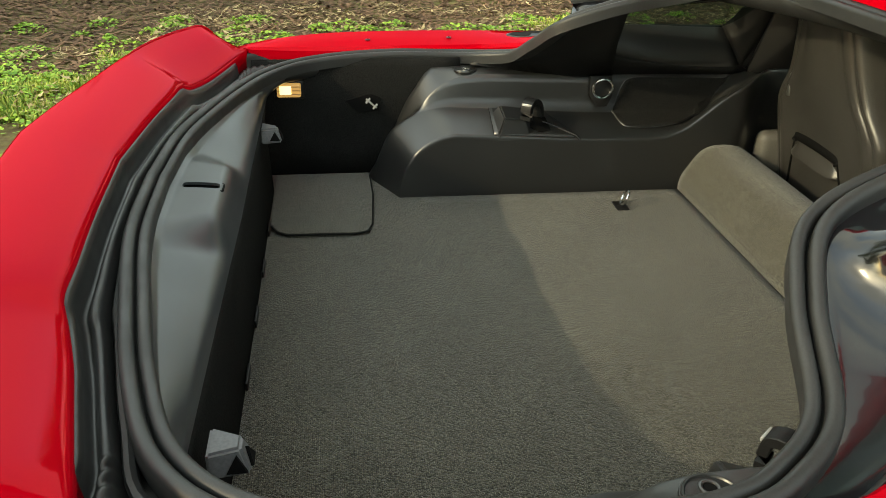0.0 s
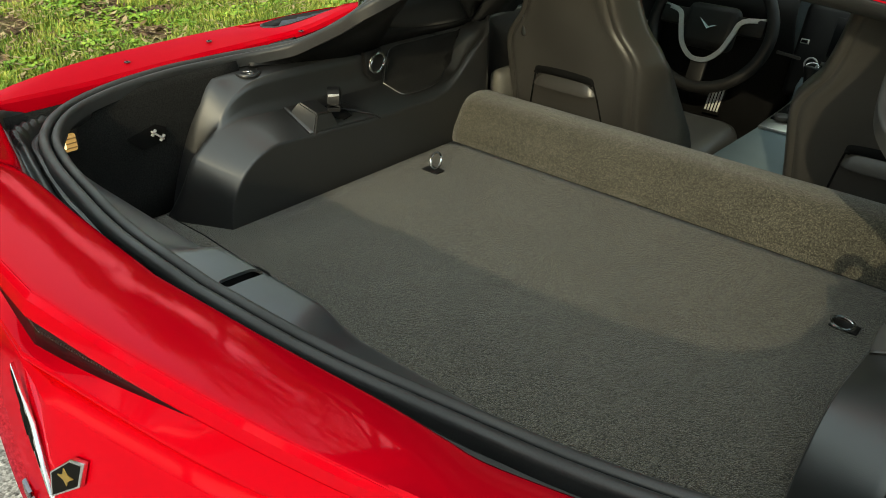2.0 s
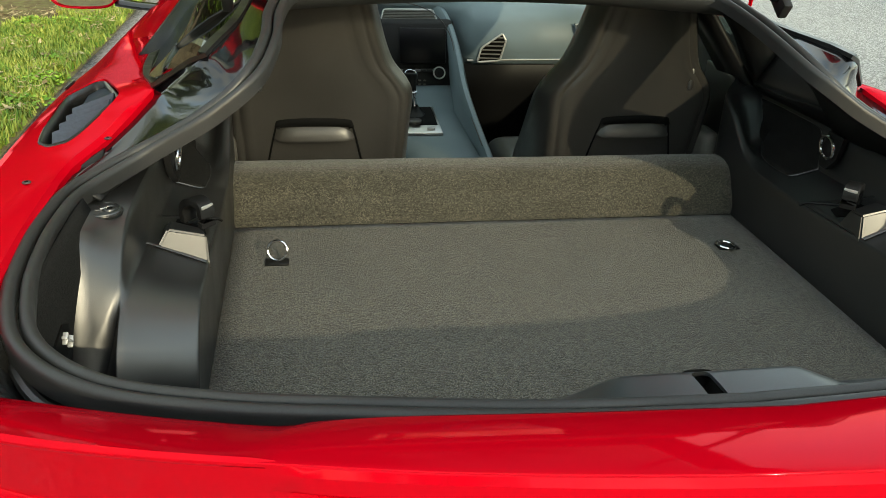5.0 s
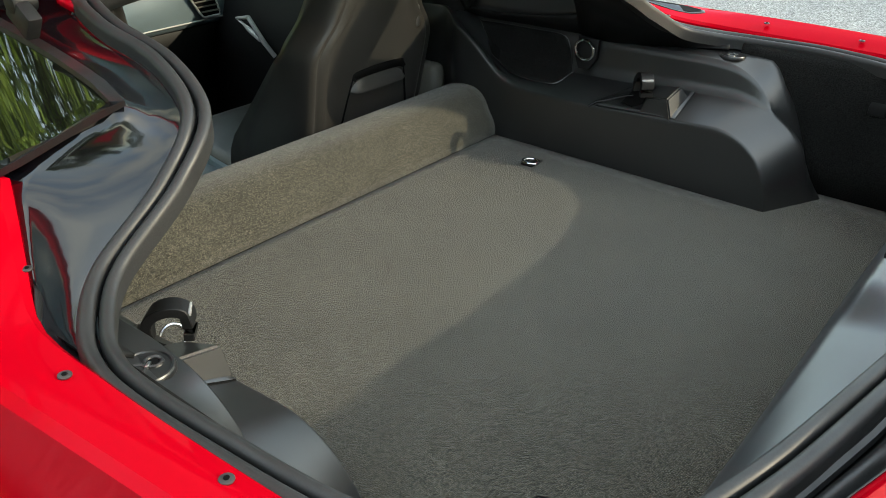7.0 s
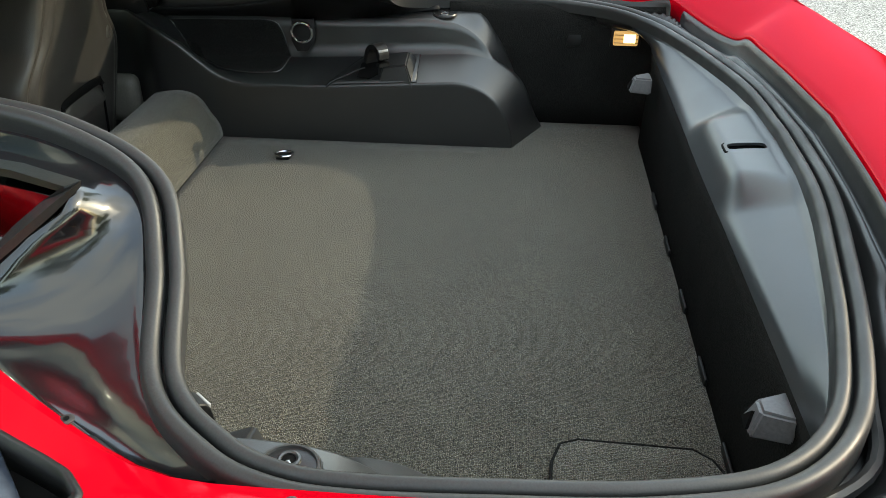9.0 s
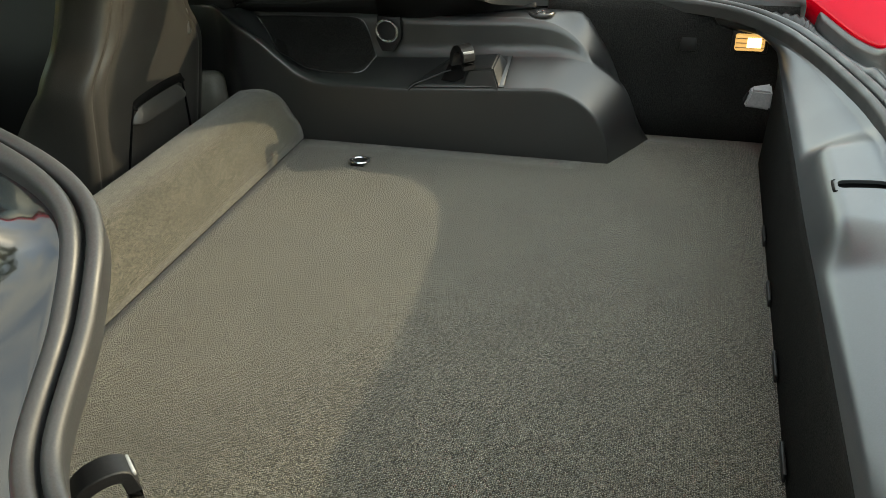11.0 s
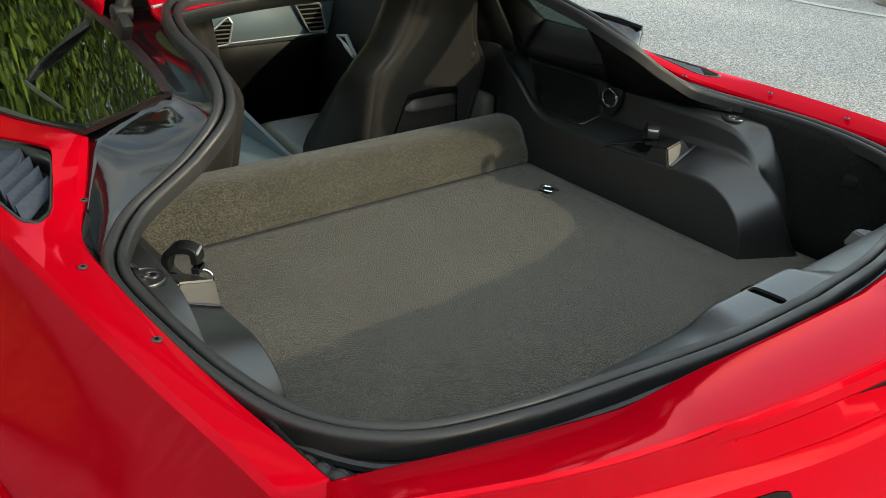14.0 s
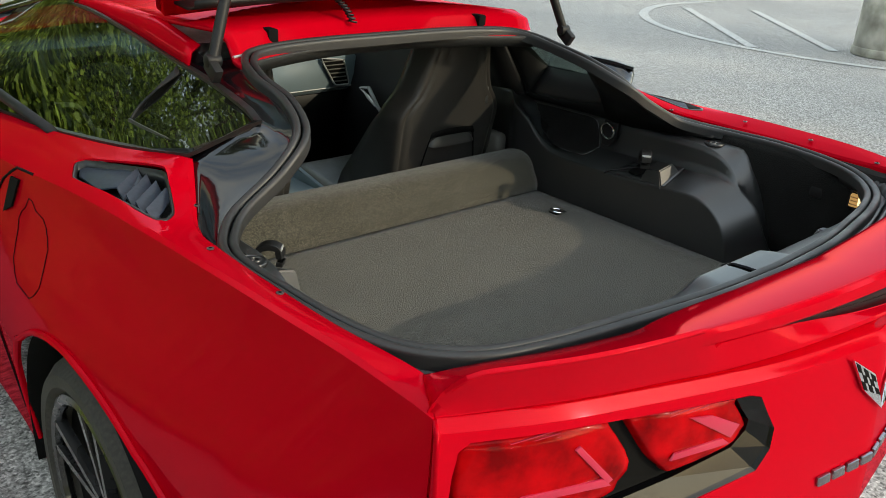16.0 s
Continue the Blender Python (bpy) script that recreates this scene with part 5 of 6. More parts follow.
LAMP_OUT = [(.668, .237), (.556, .231), (.399, .217), (.285, .208), (.267, .202), (.255, .180), (.236, .148), (.240, .118), (.262, .092), (.39, .078), (.50, .066), (.60, .060), (.66, .075), (.698, .15), (.690, .20), (.682, .228)]
LAMP_IN = [(.660, .229), (.556, .224), (.399, .211), (.300, .203), (.289, .197), (.279, .180), (.264, .160), (.268, .145), (.292, .126), (.39, .110), (.50, .098), (.60, .092), (.648, .100), (.682, .155), (.676, .200), (.670, .221)]


def tail_lamp(s):
    lamp = part("tail_lamp", loft([[rear_face(s * x, z, -.0005) for x, z in LAMP_OUT], [rear_face(s * x, z, .004) for x, z in [(a + (c - a) * .12, b + (d - b) * .12) for (a, b), (c, d) in zip(LAMP_OUT, LAMP_IN)]],
                                                [rear_face(s * x, z, .016) for x, z in LAMP_IN], [rear_face(s * x, z, .032) for x, z in LAMP_IN]], closed=True), BEZEL, car, "paired red tail lamps in a black bezel", smooth=False)
    bm = bmesh.new()
    bm.faces.new([bm.verts.new(rear_face(s * x, z, .030)) for x, z in LAMP_IN])
    part("lamp_housing", bm, VOID, lamp, "black lamp housing", smooth=False, thick=.004)
    shapes = ([(.662, .226), (.519, .221), (.492, .216), (.482, .206), (.452, .152), (.468, .128), (.487, .112), (.60, .100), (.652, .120), (.676, .160), (.672, .205)],
              [(.462, .214), (.304, .205), (.293, .194), (.272, .161), (.276, .148), (.298, .131), (.388, .120), (.404, .128), (.424, .150)])
    bars = (([(.612, .140), (.606, .150), (.500, .146), (.488, .134)], [(.540, .195), (.533, .199), (.486, .142), (.494, .138)]),
            ([(.402, .143), (.396, .152), (.320, .153), (.306, .142)], [(.376, .196), (.340, .191), (.292, .166), (.306, .150)]))
    for shape, strips in zip(shapes, bars):
        cx, cz = sum(p[0] for p in shape) / len(shape), sum(p[1] for p in shape) / len(shape)
        ring = [Vector((x, 0, z)) for x, z in shape]
        fine = curve3(ring + [ring[0]], 3)[:-1]
        rows = []
        for f, d in ((1.0, .029), (1.0, .021), (.985, .017), (.95, .014), (.85, .0115), (.6, .0095), (.3, .009)):
            rows.append([rear_face(s * (cx + (p.x - cx) * f), cz + (p.z - cz) * f, d) for p in fine])
        bm = loft(rows, closed=True)
        bm.faces.new([v for v in bm.verts][-len(fine):])
        bmesh.ops.recalc_face_normals(bm, faces=bm.faces)
        l = part("lamp_lens", bm, LENS, lamp, "glossy red lamp lens", sharp=60)
        for b in strips:
            part("reflector_bar", slab([rear_face(s * x, z, .0085) for x, z in b], .0030, (0, -1, 0), bevel=.0010), LENSBAR, l, "pink light-guide bar")
        x1, z1 = shape[1]
        for k in range(5):
            part("reflector_rib", slab([rear_face(s * (cx + .055 - .06 * u), cz + .050 - .0045 * k + (.006 if u else 0), .0125) for u in (0, 1)] + [rear_face(s * (cx + .055 - .06 * u), cz + .049 - .0045 * k + (.006 if u else 0), .0125) for u in (1, 0)], .0015, (0, -1, 0)), LENSBAR, l)
    return lamp


carve(bumper, [slab([rear_face(s * x, z, -.05) for x, z in LAMP_OUT], .12, (0, 1, 0)) for s in (-1, 1)], 20)
for s in (-1, 1):
    tail_lamp(s)


def quarter_vent(s):
    X = lambda p, dz=0.0: Vector((p[0] * s * -1, p[1], p[2] + dz))
    o = [Vector(p) for p in ((-.722, .250, .299), (-.698, .274, .304), (-.653, .405, .312), (-.656, .428, .311), (-.716, .615, .288), (-.736, .622, .284), (-.764, .552, .280), (-.763, .52, .283), (-.738, .262, .298))]
    for _ in range(2):
        o = [q for a, b in zip(o, o[1:] + o[:1]) for q in (a.lerp(b, .14), a.lerp(b, .86))]
    # keep the rim on or below the panel's own surface
    for p in o:
        ok, h, nr, ix = panels[s].ray_cast(Vector((-p.x * s, p.y, .6)), Vector((0, 0, -1)))
        if ok:
            p.z = min(p.z, h.z)
    carve(panels[s], [slab([X(p, -.05) for p in o], .12, (0, 0, 1))], 25)
    c = sum(o, Vector()) / len(o)
    ins = [p.lerp(Vector((c.x, c.y, p.z)), .03) for p in o]
    v = part("quarter_vent", loft([[X(p, -.0012) for p in o], [X(p, .0002) for p in ins], [X(p, -.03) for p in ins]], closed=True, flip=s < 0), RUBBER, car, "black quarter vent surround", thick=.002, sharp=35)
    part("vent_floor", slab([X(p, -.034) for p in o], .004, (0, 0, 1)), VOID, v, "dark vent floor")
    # the plate is gloss black; its blue-grey colour paints in the reflected sky
    part("vent_plate", slab([X((-.722, .634, .272)), X((-.708, .630, .276)), X((-.676, .47, .296)), X((-.690, .43, .288)), X((-.738, .50, .268)), X((-.742, .585, .268))], .003, (0, 0, 1), bevel=.001), GREYB, v, "sloping black plate coloured blue-grey for the sky's reflection")
    for k in range(4):
        y = .285 + .040 * k
        part("vent_fin", slab([X((-.728, y + .004, .270)), X((-.676, y + .052, .288)), X((-.674, y + .078, .302)), X((-.730, y + .028, .290))], .004, (0, -.4, .6), bevel=.0015), GREYB, v, "blue-grey vent fin")


for s in (-1, 1):
    quarter_vent(s)
for s in (-1, 1):
    for x, y, z in ((-.652, .298, .286), (-.713, .123, .288), (-.703, -.053, .287), (-.682, -.218, .279)):
        sc = part("panel_screw", disc(.0055, .002, pose(x * -s, y, z + .0015), 14, .0008), DULL, car, "dark push fastener")
        part("fastener_socket", disc(.0022, .001, pose(x * -s, y, z + .0027), 6, 0), VOID, sc)
# crossed-flag badge and nameplate drawn as plain shapes
bd = part("rear_badge", slab([rear_face(x, z, -.001) for x, z in ((-.089, .212), (-.030, .175), (-.008, .133), (.004, .108), (-.052, .154))], .005, (0, -1, 0), bevel=.0015), CHROME, car, "small chrome and black rear badge")
qa, qb, qc, qd = (-.084, .207), (-.033, .173), (-.012, .137), (-.055, .157)
for k in range(5):
    for h in range(3):
        if (k + h) % 2 == 0:
            cell = []
            for u, v in ((k, h), (k + 1, h), (k + 1, h + 1), (k, h + 1)):
                u, v = u / 5, v / 3
                cell.append(tuple(qa[i] * (1 - u) * (1 - v) + qb[i] * u * (1 - v) + qc[i] * u * v + qd[i] * (1 - u) * v for i in (0, 1)))
            part("badge_check", slab([rear_face(x, z, -.0055) for x, z in cell], .0012, (0, -1, 0)), VOID, bd)
wing = [(.006, .112), (.010, .146), (.046, .178), (.066, .182), (.056, .150)]
part("badge_wing", slab([rear_face(x, z, -.001) for x, z in wing], .005, (0, -1, 0), bevel=.0015), CHROME, bd, "chrome edged badge wing")
wc = (sum(p[0] for p in wing) / 5, sum(p[1] for p in wing) / 5)
part("wing_field", slab([rear_face(wc[0] + (x - wc[0]) * .84, wc[1] + (z - wc[1]) * .84, -.0055) for x, z in wing], .0012, (0, -1, 0)), VOID, bd, "dark badge field")
part("wing_motif", slab([rear_face(wc[0] + a, wc[1] + b, -.0066) for a, b in ((-.012, -.002), (-.003, .002), (-.001, .010), (.004, .004), (.013, .004), (.004, -.003), (.001, -.010), (-.003, -.004))], .001, (0, -1, 0)), GOLD, bd, "small gold motif")
for i in range(8):
    x0 = -.125 + .034 * i
    part("nameplate_bar", slab([rear_face(x0 + a, .020 + b, -.001) for a, b in ((0, 0), (.026, 0), (.023, .016), (-.003, .016))], .005, (0, -1, 0), bevel=.002), DARKCHROME, bd, "dark chrome letter block")
# side panel lines: fuel door on the left, door gap and handle recess on both sides
def skin(s, y, z):
    """A place on the outer side skin, found on the panel itself."""
    ok, hit, nrm_, idx = panels[s].closest_point_on_mesh(Vector((s * .90, y, z)))
    return hit + nrm_ * .0008 if nrm_.x * s > 0 else hit - nrm_ * .0008


for s in (-1, 1):
    part("door_handle_recess", slab([skin(s, y, z) for y, z in ((.772, .236), (.728, .243), (.768, .188), (.815, .162))], .004, (s, 0, 0)), VOID, car, "black door-handle recess")
    gap = [skin(s, y, z) for y, z in ((.66, .300), (.70, .285), (.74, .265), (.775, .245), (.83, .215), (.875, .175), (.895, .12), (.90, .06), (.90, 0), (.90, -.08), (.895, -.16), (.89, -.26), (.885, -.36))]
    part("door_gap", tube(gap, .0025, 6), VOID, car, "thin dark door gap")
loop = []
for k in range(28):
    a = 2 * math.pi * k / 28
    c_, s_ = math.cos(a), math.sin(a)
    r_ = .080 / max(abs(c_), abs(s_), .9)
    loop.append(skin(-1, .645 + r_ * c_, .140 + r_ * s_))
part("fuel_door", tube(loop, .0008, 6, closed=True), VOID, car, "rounded fuel door outline")


def wheel(s, y):
    w = part("wheel", torus(.285, .055, Matrix.Translation((s * .735, y, GZ + .34)) @ Euler((0, radians(90), 0)).to_matrix().to_4x4() @ Matrix.Diagonal((1, 1, 2.0, 1)), 56, 14), TYRE, car, "low-profile road tyre")
    m = Matrix.Translation((s * .79, y, GZ + .34)) @ Euler((0, radians(90 * s), 0)).to_matrix().to_4x4()
    r = part("rim", torus(.247, .014, m @ pose(0, 0, .035), 48, 8), RIM, w, "gloss black rim edge")
    part("rim_barrel", disc(.245, .16, m @ pose(0, 0, -.07), 40, 0), VOID, w)
    for i in range(5):
        for e in (-9, 9):
            a = radians(72 * i + e)
            p0, p1 = Vector((.05 * math.cos(a), .05 * math.sin(a), .02)), Vector((.24 * math.cos(a), .24 * math.sin(a), .036))
            part("spoke", sweep([m @ p0, m @ p0.lerp(p1, .5), m @ p1], [(-.011, -.012), (.011, -.012), (.008, .008), (-.008, .008)], up=m.to_3x3() @ Vector((0, 0, 1))), RIM, w, "gloss black split spoke")
    part("hub_cap", disc(.04, .03, m @ pose(0, 0, .02), 24, .004), RIM, w, "black hub cap")
    part("brake_disc", disc(.17, .02, m @ pose(0, 0, -.02), 32, .002), STEEL, w, "steel brake disc")


def nose(s, v, y):
    """Half section of the front body: middle of the bonnet out and down to the skirt."""
    f = max(0.0, (y - 2.2) / 1.78)
    z = .285 - .05 * f - .26 * f ** 3
    w = 1.0 - .10 * f ** 4 - .12 * max(0, f - .8) / .2
    arch = .07 * math.exp(-((y - 3.13) / .42) ** 2)
    pts = [(0, z), (.22, z + .004), (.42, z - .012 + arch * .3), (.60, z - .03 + arch), (.70, z - .045 + arch), (.80, z - .085 + arch * .6), (.862, z - .20), (.875, min(z - .30, -.06)), (.866, -.26), (.83, -.47)]
    x, zz = pts[v]
    return Vector((s * x * w, y, zz))


NOSE_Y = [2.16 + 1.82 * k / 26 for k in range(27)]
bonnet_ys = [y for y in NOSE_Y if y < 3.72]
half = lambda y, s: [nose(s, v, y) for v in range(5)]
part("bonnet", loft([[*half(y, -1)[::-1], *half(y, 1)[1:]] for y in bonnet_ys]), RED, car, "glossy red bonnet", thick=.006)
for s in (-1, 1):
    fender = part("front_fender", loft([[nose(s, v, y) + Vector((s * .003 if v == 4 else 0, 0, 0)) for v in range(4, 10)] for y in bonnet_ys], flip=s < 0), RED, car, "glossy red front fender", thick=.005)
    carve(fender, [disc(.385, .6, Matrix.Translation((s * .85, 3.13, GZ + .34)) @ Euler((0, radians(90), 0)).to_matrix().to_4x4(), 64, 0)], 25)
    arc = [Vector((s * .84, 3.13 + .385 * math.cos(radians(a)), GZ + .34 + .385 * math.sin(radians(a)))) for a in range(-10, 195, 5)]
    part("wheel_liner", loft([arc, [Vector((p.x * .68, p.y, p.z)) for p in arc]], flip=s > 0), VOID, car, "black wheel-arch liner", thick=.003)
    lamp = [nose(s, v, y) + Vector((0, 0, .006)) for v, y in ((3, 3.42), (4, 3.36), (5, 3.46), (5, 3.60), (4, 3.66))]
    part("headlamp", slab(lamp, .006, (0, 0, 1), bevel=.002), SMOKED, car, "dark swept headlamp")
    pillar = curve3([(s * .437, 1.34, .487), (s * .462, 1.55, .455), (s * .505, 1.75, .405), (s * .60, 2.02, .325), (s * .66, 2.17, .275)], 6)
    part("windscreen_pillar", tube(pillar, .018, 10), GLOSS, car, "black windscreen pillar")
bump_ys = [3.70 + .29 * k / 6 for k in range(7)]
nose_rows = [[nose(sx, v, y) for sx, v in [*((-1, k) for k in range(9, 0, -1)), *((1, k) for k in range(10))]] for y in bump_ys]
nose_rows.append([Vector((p.x * .96, 4.0, min(p.z, -.08) if abs(p.x) < .7 else p.z - .02)) for p in nose_rows[-1]])
nose_rows.append([Vector((p.x * .9, 4.0, -.45)) for p in nose_rows[-1]])
part("front_bumper", loft(nose_rows), RED, car, "glossy red front bumper", thick=.005)
left = even(curve3([(-.437, 1.34, .495), (-.462, 1.55, .462), (-.505, 1.75, .412), (-.60, 2.02, .332), (-.66, 2.17, .282)], 6), 14)
ws = part("windscreen", loft([[Vector((p.x * u, p.y + .10 * (1 - u * u), p.z + .032 * (1 - u * u))) for u in [1 - k / 8 for k in range(17)]] for p in left], flip=True), CLEAR, car, "clear raked windscreen")
ws.visible_shadow = False
for s in (-1, 1):
    wheel(s, .42)
    wheel(s, 3.13)

# door mirrors
for s in (-1, 1):
    shell = bmesh.new()
    rings = []
    for y, k in ((1.742, .96), (1.752, 1.0), (1.79, .98), (1.835, .80), (1.862, .45)):
        ring = []
        for a in range(24):
            c_, s_ = math.cos(radians(15 * a)), math.sin(radians(15 * a))
            ring.append(Vector((s * (1.01 + .098 * k * math.copysign(abs(c_) ** .6, c_)), y, .272 + .064 * k * math.copysign(abs(s_) ** .6, s_))))
        rings.append(ring)
    loft(rings, closed=True, bm=shell)
    shell.faces.new([v for v in shell.verts][-24:])
    bmesh.ops.recalc_face_normals(shell, faces=shell.faces)
    mir = part("door_mirror", shell, RED, car, "red door mirror housing", thick=.004)
    part("mirror_glass", slab([Vector((s * 1.01 + (p.x - s * 1.01) * .93, 1.752, .272 + (p.z - .272) * .9)) for p in rings[1]], .003, (0, 1, 0)), MIRROR, mir, "mirror glass")
    part("mirror_arm", sweep([Vector((s * .80, 1.80, .205)), Vector((s * .87, 1.80, .212)), Vector((s * .93, 1.795, .222))], circle(.02, 10, 1.3, .6)), GLOSS, mir, "black mirror arm")

# ---------------------------------------------------------------- surroundings
# ring of worn paint and a concrete post on the asphalt
def ring_line(cx, cy, r, w, a0, a1):
    bm = bmesh.new()
    n = 40
    rows = [[Vector((cx + (r + o) * math.cos(radians(a0 + (a1 - a0) * i / n)), cy + (r + o) * 1.0 * math.sin(radians(a0 + (a1 - a0) * i / n)), GZ + .006)) for i in range(n + 1)] for o in (0, w)]
    return loft(rows)


tagged(part("road_marking", ring_line(10.9, 4.0, 3.05, .13, 75, 262), PAINT), "worn white painted ring on the asphalt", "road marking", kind="structure")
for (xa, ya), (xb, yb) in (((10.36, 6.67), (7.87, 4.09)), ((11.27, 6.05), (8.63, 3.49))):
    d = Vector((yb - ya, xa - xb, 0)).normalized() * .06
    pa, pb = Vector((xa, ya, GZ + .010)), Vector((xb, yb, GZ + .010))
    tagged(part("road_marking", loft([[(pa.lerp(pb, k / 12) + d * (o + .12 * noise.noise((k * .9, o, xa)))) for k in range(13)] for o in (-1, 1)]), PAINT), "worn white painted line on the asphalt", "road marking", kind="structure")
post = thing("concrete_post", "thick weathered concrete post base on the asphalt", "post")
part("shaft", disc(.37, 1.9, pose(8.96, 3.03, GZ + .95), 36, .02), CONCRETE, post)
part("foot", disc(.385, .10, pose(8.96, 3.03, GZ + .05), 36, .02), CONCRETE, post, "stained foot of the post")

rng = random.Random(7)


def thin(x, y):
    """The growth thins out towards the far ends of the verge."""
    return .9 * (max(0, min(1, (-1.3 - y) / 1.3)) + max(0, min(1, (y - 6.2) / 1.3)) + max(0, min(1, (-5.9 - x) / .9)))


def blades(count, x0, x1, y0, y1, hmin, hmax, dens):
    verts, faces = [], []
    for _ in range(count):
        x, y = rng.uniform(x0, x1), rng.uniform(y0, y1)
        bare = .55 * max(0, min(1, (-4.4 - x) / .8)) * max(0, min(1, (4.5 - y) / 1.5))
        near = .30 * max(0, min(1, (x + 4.6) / .8))
        if noise.noise((x * .9, y * .9, 0)) + .5 * noise.noise((x * 3, y * 3, 5)) < dens + bare - near + thin(x, y):
            continue
        z = GZ + .05 + .05 * noise.noise((x * .7, y * .7, 3.1))
        for _b in range(5):
            a, h = rng.uniform(0, 6.28), rng.uniform(hmin, hmax)
            bx, by = x + rng.uniform(-.03, .03), y + rng.uniform(-.03, .03)
            w = .0028 + .004 * rng.random()
            lean = rng.uniform(.2, .9) * h
            k = len(verts)
            ca, sa = math.cos(a), math.sin(a)
            verts += [(bx - sa * w, by + ca * w, z), (bx + sa * w, by - ca * w, z), (bx + ca * lean * .4 + sa * w * .7, by + sa * lean * .4 - ca * w * .7, z + h * .6), (bx + ca * lean * .4 - sa * w * .7, by + sa * lean * .4 + ca * w * .7, z + h * .6), (bx + ca * lean, by + sa * lean, z + h)]
            faces += [(k, k + 1, k + 2, k + 3), (k + 3, k + 2, k + 4)]
    me = bpy.data.meshes.new("grass")
    me.from_pydata(verts, [], faces)
    me.materials.append(GRASS)
    return me


g = new("grass", blades(78000, -6.8, LAWN_EDGE - .03, -2.6, 7.5, .018, .062, -.08))
tagged(g, "short patchy green and yellowing grass", "grass", kind="stuff")


def chips(count, x0, x1, y0, y1):
    verts, faces = [], []
    for _ in range(count):
        x, y = rng.uniform(x0, x1), rng.uniform(y0, y1)
        z = GZ + .058 + .05 * noise.noise((x * .7, y * .7, 3.1)) + rng.uniform(0, .015)
        a, l, w, t = rng.uniform(0, 6.28), rng.uniform(.02, .06), rng.uniform(.006, .015), rng.uniform(-.5, .5)
        ca, sa = math.cos(a), math.sin(a)
        k = len(verts)
        for u, v in ((-l, -w), (l, -w * .5), (l, w), (-l, w * .7)):
            verts.append((x + ca * u - sa * v, y + sa * u + ca * v, z + t * u * .6))
        faces.append((k, k + 1, k + 2, k + 3))
    me = bpy.data.meshes.new("wood_chips")
    me.from_pydata(verts, [], faces)
    me.materials.append(MULCH)
    return me


tagged(new("wood_chips", chips(26000, -8.5, -4.0, -3.0, 4.8)), "brown wood-chip mulch scattered over the soil", "mulch", kind="stuff")


def litter(count, x0, x1, y0, y1):
    """Dead stalks and curled dry leaves lying in the grass."""
    verts, faces = [], []
    for _ in range(count):
        x, y = rng.uniform(x0, x1), rng.uniform(y0, y1)
        if noise.noise((x * 2.1, y * 2.1, 9)) < -.12 + thin(x, y):
            continue
        z = GZ + .066 + .05 * noise.noise((x * .7, y * .7, 3.1)) + rng.uniform(0, .030)
        a, l = rng.uniform(0, 6.28), rng.uniform(.014, .045)
        w, t = (rng.uniform(.008, .018) if rng.random() < .3 else rng.uniform(.0015, .004)), rng.uniform(-.7, .7)
        ca, sa = math.cos(a), math.sin(a)
        k = len(verts)
        for u, v, up in ((-l, 0, .004), (0, -w, 0), (l, 0, .006), (0, w, .002)):
            verts.append((x + ca * u - sa * v, y + sa * u + ca * v, z + t * u * .6 + up))
        faces += [(k, k + 1, k + 3), (k + 1, k + 2, k + 3)]
    me = bpy.data.meshes.new("dry_litter")
    me.from_pydata(verts, [], faces)
    me.materials.append(STRAW)
    return me


tagged(new("dry_litter", litter(30000, -6.8, LAWN_EDGE - .05, -2.4, 7.0)), "tan dry stalks and dead leaves lying in the grass", "leaf litter", kind="stuff")


def clover(clumps, x0, x1, y0, y1):
    """Low clumps of small rounded leaves."""
    verts, faces = [], []
    for _ in range(clumps):
        cx, cy, r = rng.uniform(x0, x1), rng.uniform(y0, y1), rng.uniform(.06, .20)
        for _l in range(int(900 * r)):
            d, a = r * math.sqrt(rng.random()), rng.uniform(0, 6.28)
            x, y = cx + d * math.cos(a), cy + d * math.sin(a)
            z = GZ + .056 + .05 * noise.noise((x * .7, y * .7, 3.1)) + .055 * (1 - (d / r) ** 2) * rng.uniform(.5, 1)
            q, sz, tx, ty = rng.uniform(0, 6.28), rng.uniform(.007, .015), rng.uniform(-.5, .5), rng.uniform(-.5, .5)
            k = len(verts)
            for i in range(5):
                u, v = sz * math.cos(q + 1.257 * i), sz * math.sin(q + 1.257 * i)
                verts.append((x + u, y + v, z + tx * u + ty * v))
            faces.append((k, k + 1, k + 2, k + 3, k + 4))
    me = bpy.data.meshes.new("clover")
    me.from_pydata(verts, [], faces)
    me.materials.append(CLOVER)
    return me


tagged(new("clover", clover(330, -5.6, LAWN_EDGE - .1, -2.4, 6.0)), "bright green clumps of low clover in the grass", "clover", kind="stuff")


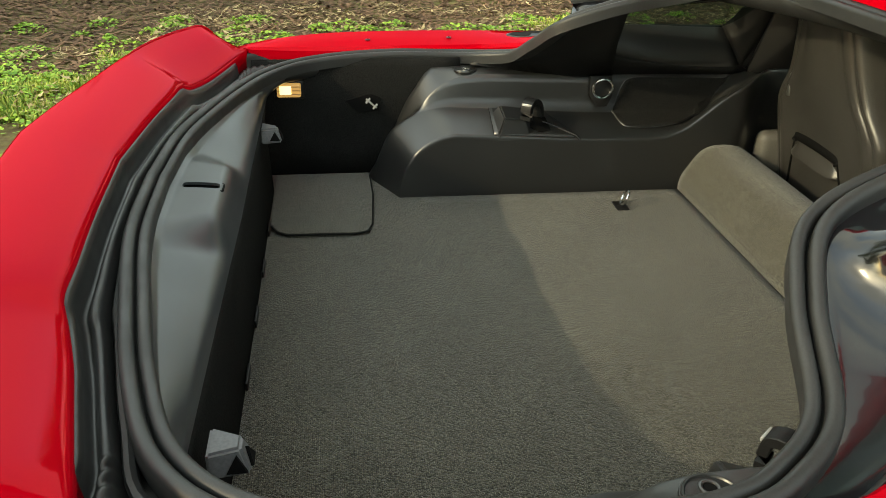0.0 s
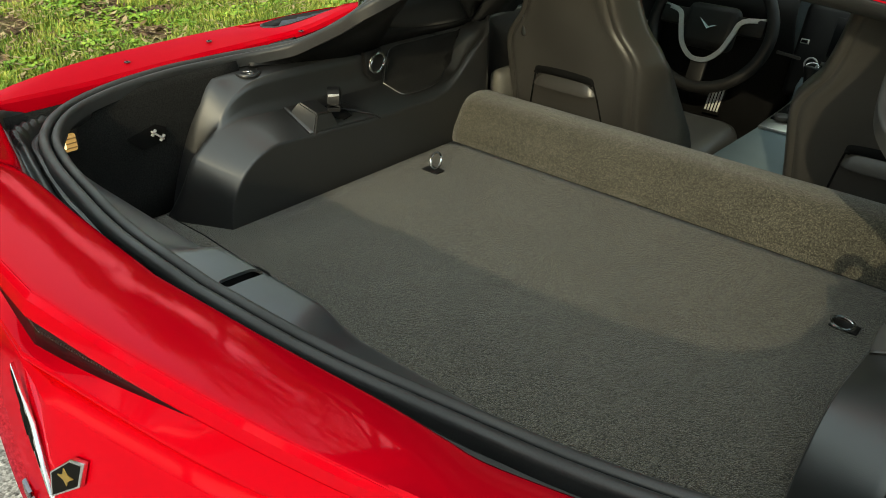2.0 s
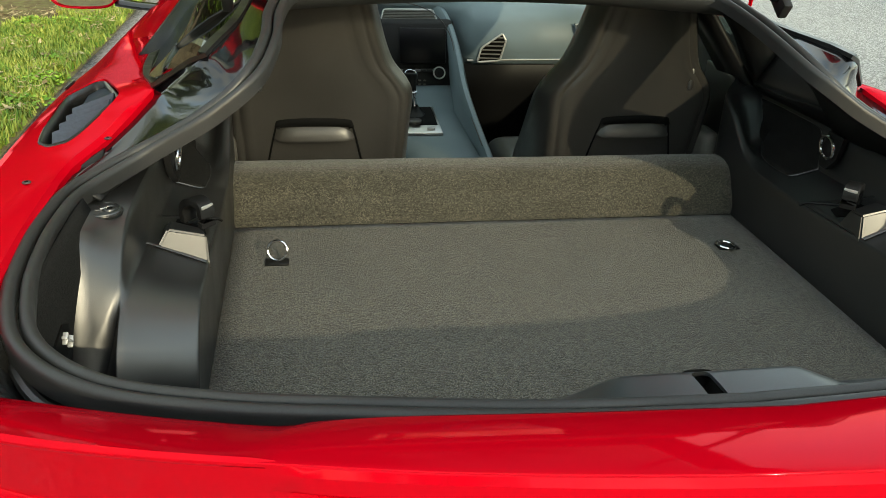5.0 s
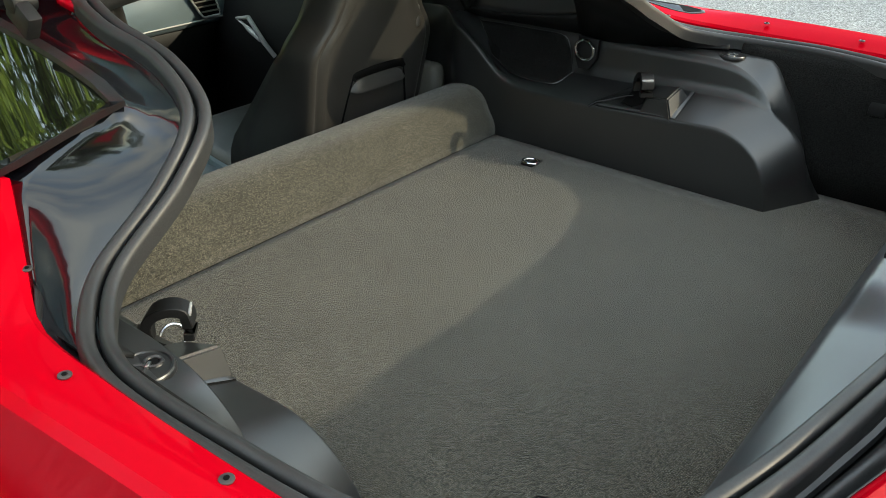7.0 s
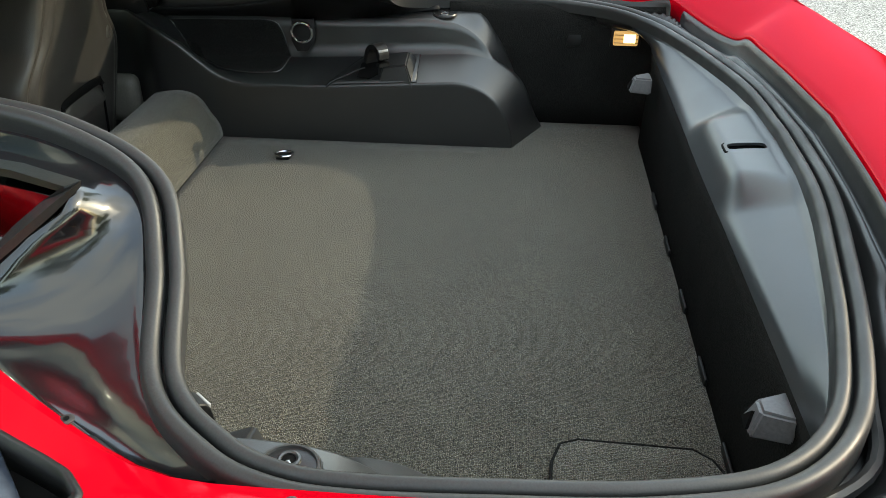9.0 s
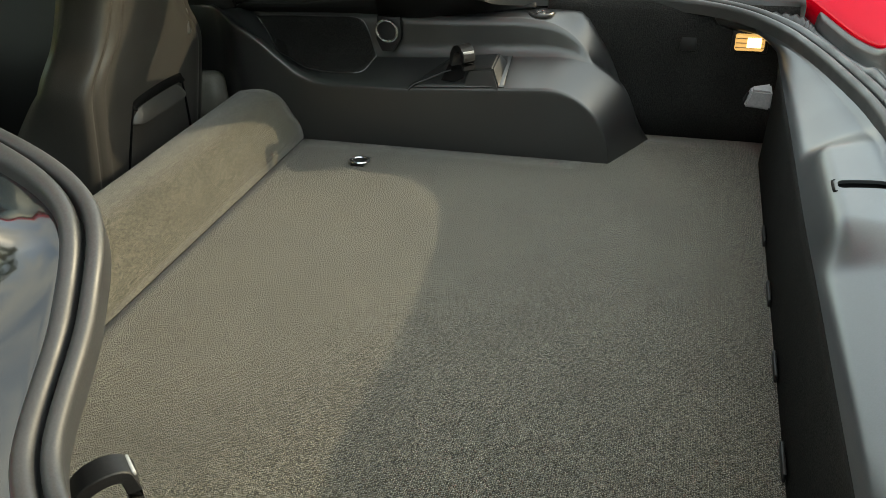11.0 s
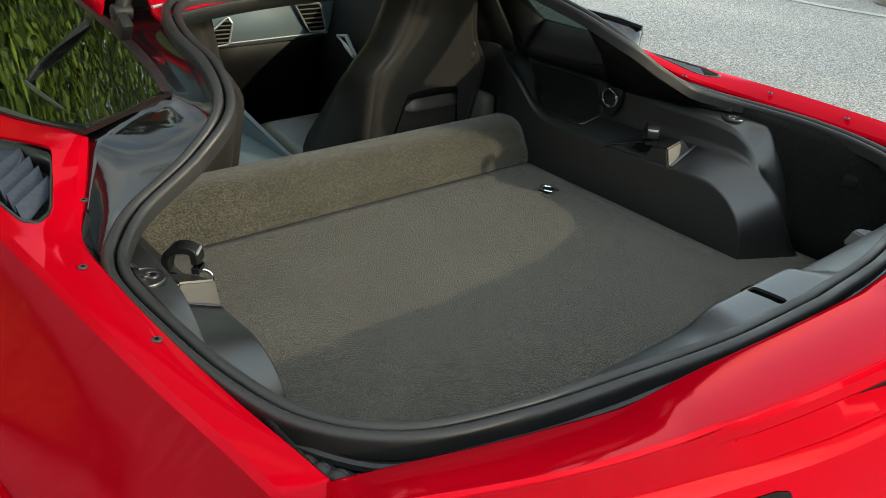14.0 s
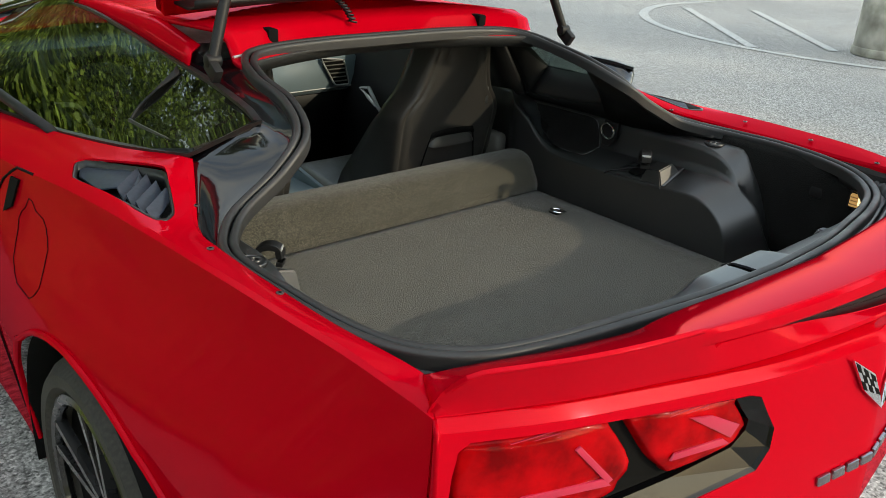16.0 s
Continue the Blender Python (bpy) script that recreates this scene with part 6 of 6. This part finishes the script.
def tree(x, y, h, seed, leaves=800, low=2, fine=1.0):
    r = random.Random(seed)
    t = thing("tree", "leafy green tree behind the lawn", "tree", "trees beside the lawn")
    trunk = [Vector((x + .1 * math.sin(k), y + .1 * math.cos(k * 1.7), GZ + h * .7 * k / 6)) for k in range(7)]
    bm = bmesh.new()
    rings = []
    for k, p in enumerate(trunk):
        rr = .16 * (1 - .11 * k)
        rings.append([p + Vector((rr * math.cos(a * .785), rr * math.sin(a * .785), 0)) for a in range(8)])
    loft(rings, closed=True, bm=bm)
    centres = []
    for k in range(9):
        b0 = trunk[low + k % (7 - low)]
        a = r.uniform(0, 6.28)
        e = b0 + Vector((math.cos(a) * h * .28, math.sin(a) * h * .28, h * r.uniform(.08, .3)))
        tube([b0, b0.lerp(e, .5) + Vector((0, 0, .1)), e], .035, 6, bm=bm)
        centres += [e, b0.lerp(e, .6)]
    centres.append(trunk[-1] + Vector((0, 0, .5)))
    part("trunk", bm, BARK, t, "brown bark trunk and limbs")
    verts, faces = [], []
    for c in centres:
        rad = h * r.uniform(.10, .17)
        sprays = [c + Vector((r.gauss(0, 1), r.gauss(0, 1), r.gauss(0, .8))).normalized() * rad * r.random() ** .4 for _ in range(70)]
        for _ in range(leaves):
            p = r.choice(sprays) + Vector((r.gauss(0, .16), r.gauss(0, .16), r.gauss(0, .12)))
            u = Vector((r.gauss(0, 1), r.gauss(0, 1), r.gauss(0, 1))).normalized()
            v = u.orthogonal().normalized()
            s = r.uniform(.035, .075) * fine
            k = len(verts)
            verts += [p - u * s, p + v * s * .6, p + u * s, p - v * s * .6]
            faces.append((k, k + 1, k + 2, k + 3))
    me = bpy.data.meshes.new("crown")
    me.from_pydata([tuple(v) for v in verts], [], faces)
    me.materials.append(LEAF)
    cr = new("crown", me)
    cr.parent = t


for i, (x, y, h) in enumerate(((-6.4, 8.6, 8.5), (-4.2, 9.8, 9.5), (-2.4, 11.5, 10.5), (-6.0, 12.0, 11.0), (-3.6, 14.5, 9.0), (-.6, 14.0, 7.0), (-1.6, 10.2, 4.6), (-3.1, 9.4, 4.4), (-.3, 11.2, 5.0), (-10.5, -11.5, 8.0), (-6.6, -12.6, 8.5), (-3.0, -13.2, 7.5), (.4, -14.4, 6.0), (12.5, -11.0, 8.0), (15.0, -6.5, 8.0))):
    tree(x, y, h, 40 + i, 900)
# close dense trees along the verge and ahead of the car
for i, (x, y, h) in enumerate(((-1.0, 12.0, 11.0), (1.2, 13.0, 10.5), (-3.2, 11.2, 11.0), (-.2, 15.5, 13.0), (-9.8, 8.6, 6.0), (-10.9, 5.2, 4.4), (-10.6, 2.4, 4.2), (-11.0, -.6, 4.6), (-10.7, -3.6, 4.2), (-11.2, -6.6, 4.6))):
    tree(x, y, h, 80 + i, *((4600, 0, .55) if y > 10 else (1500, 0)))
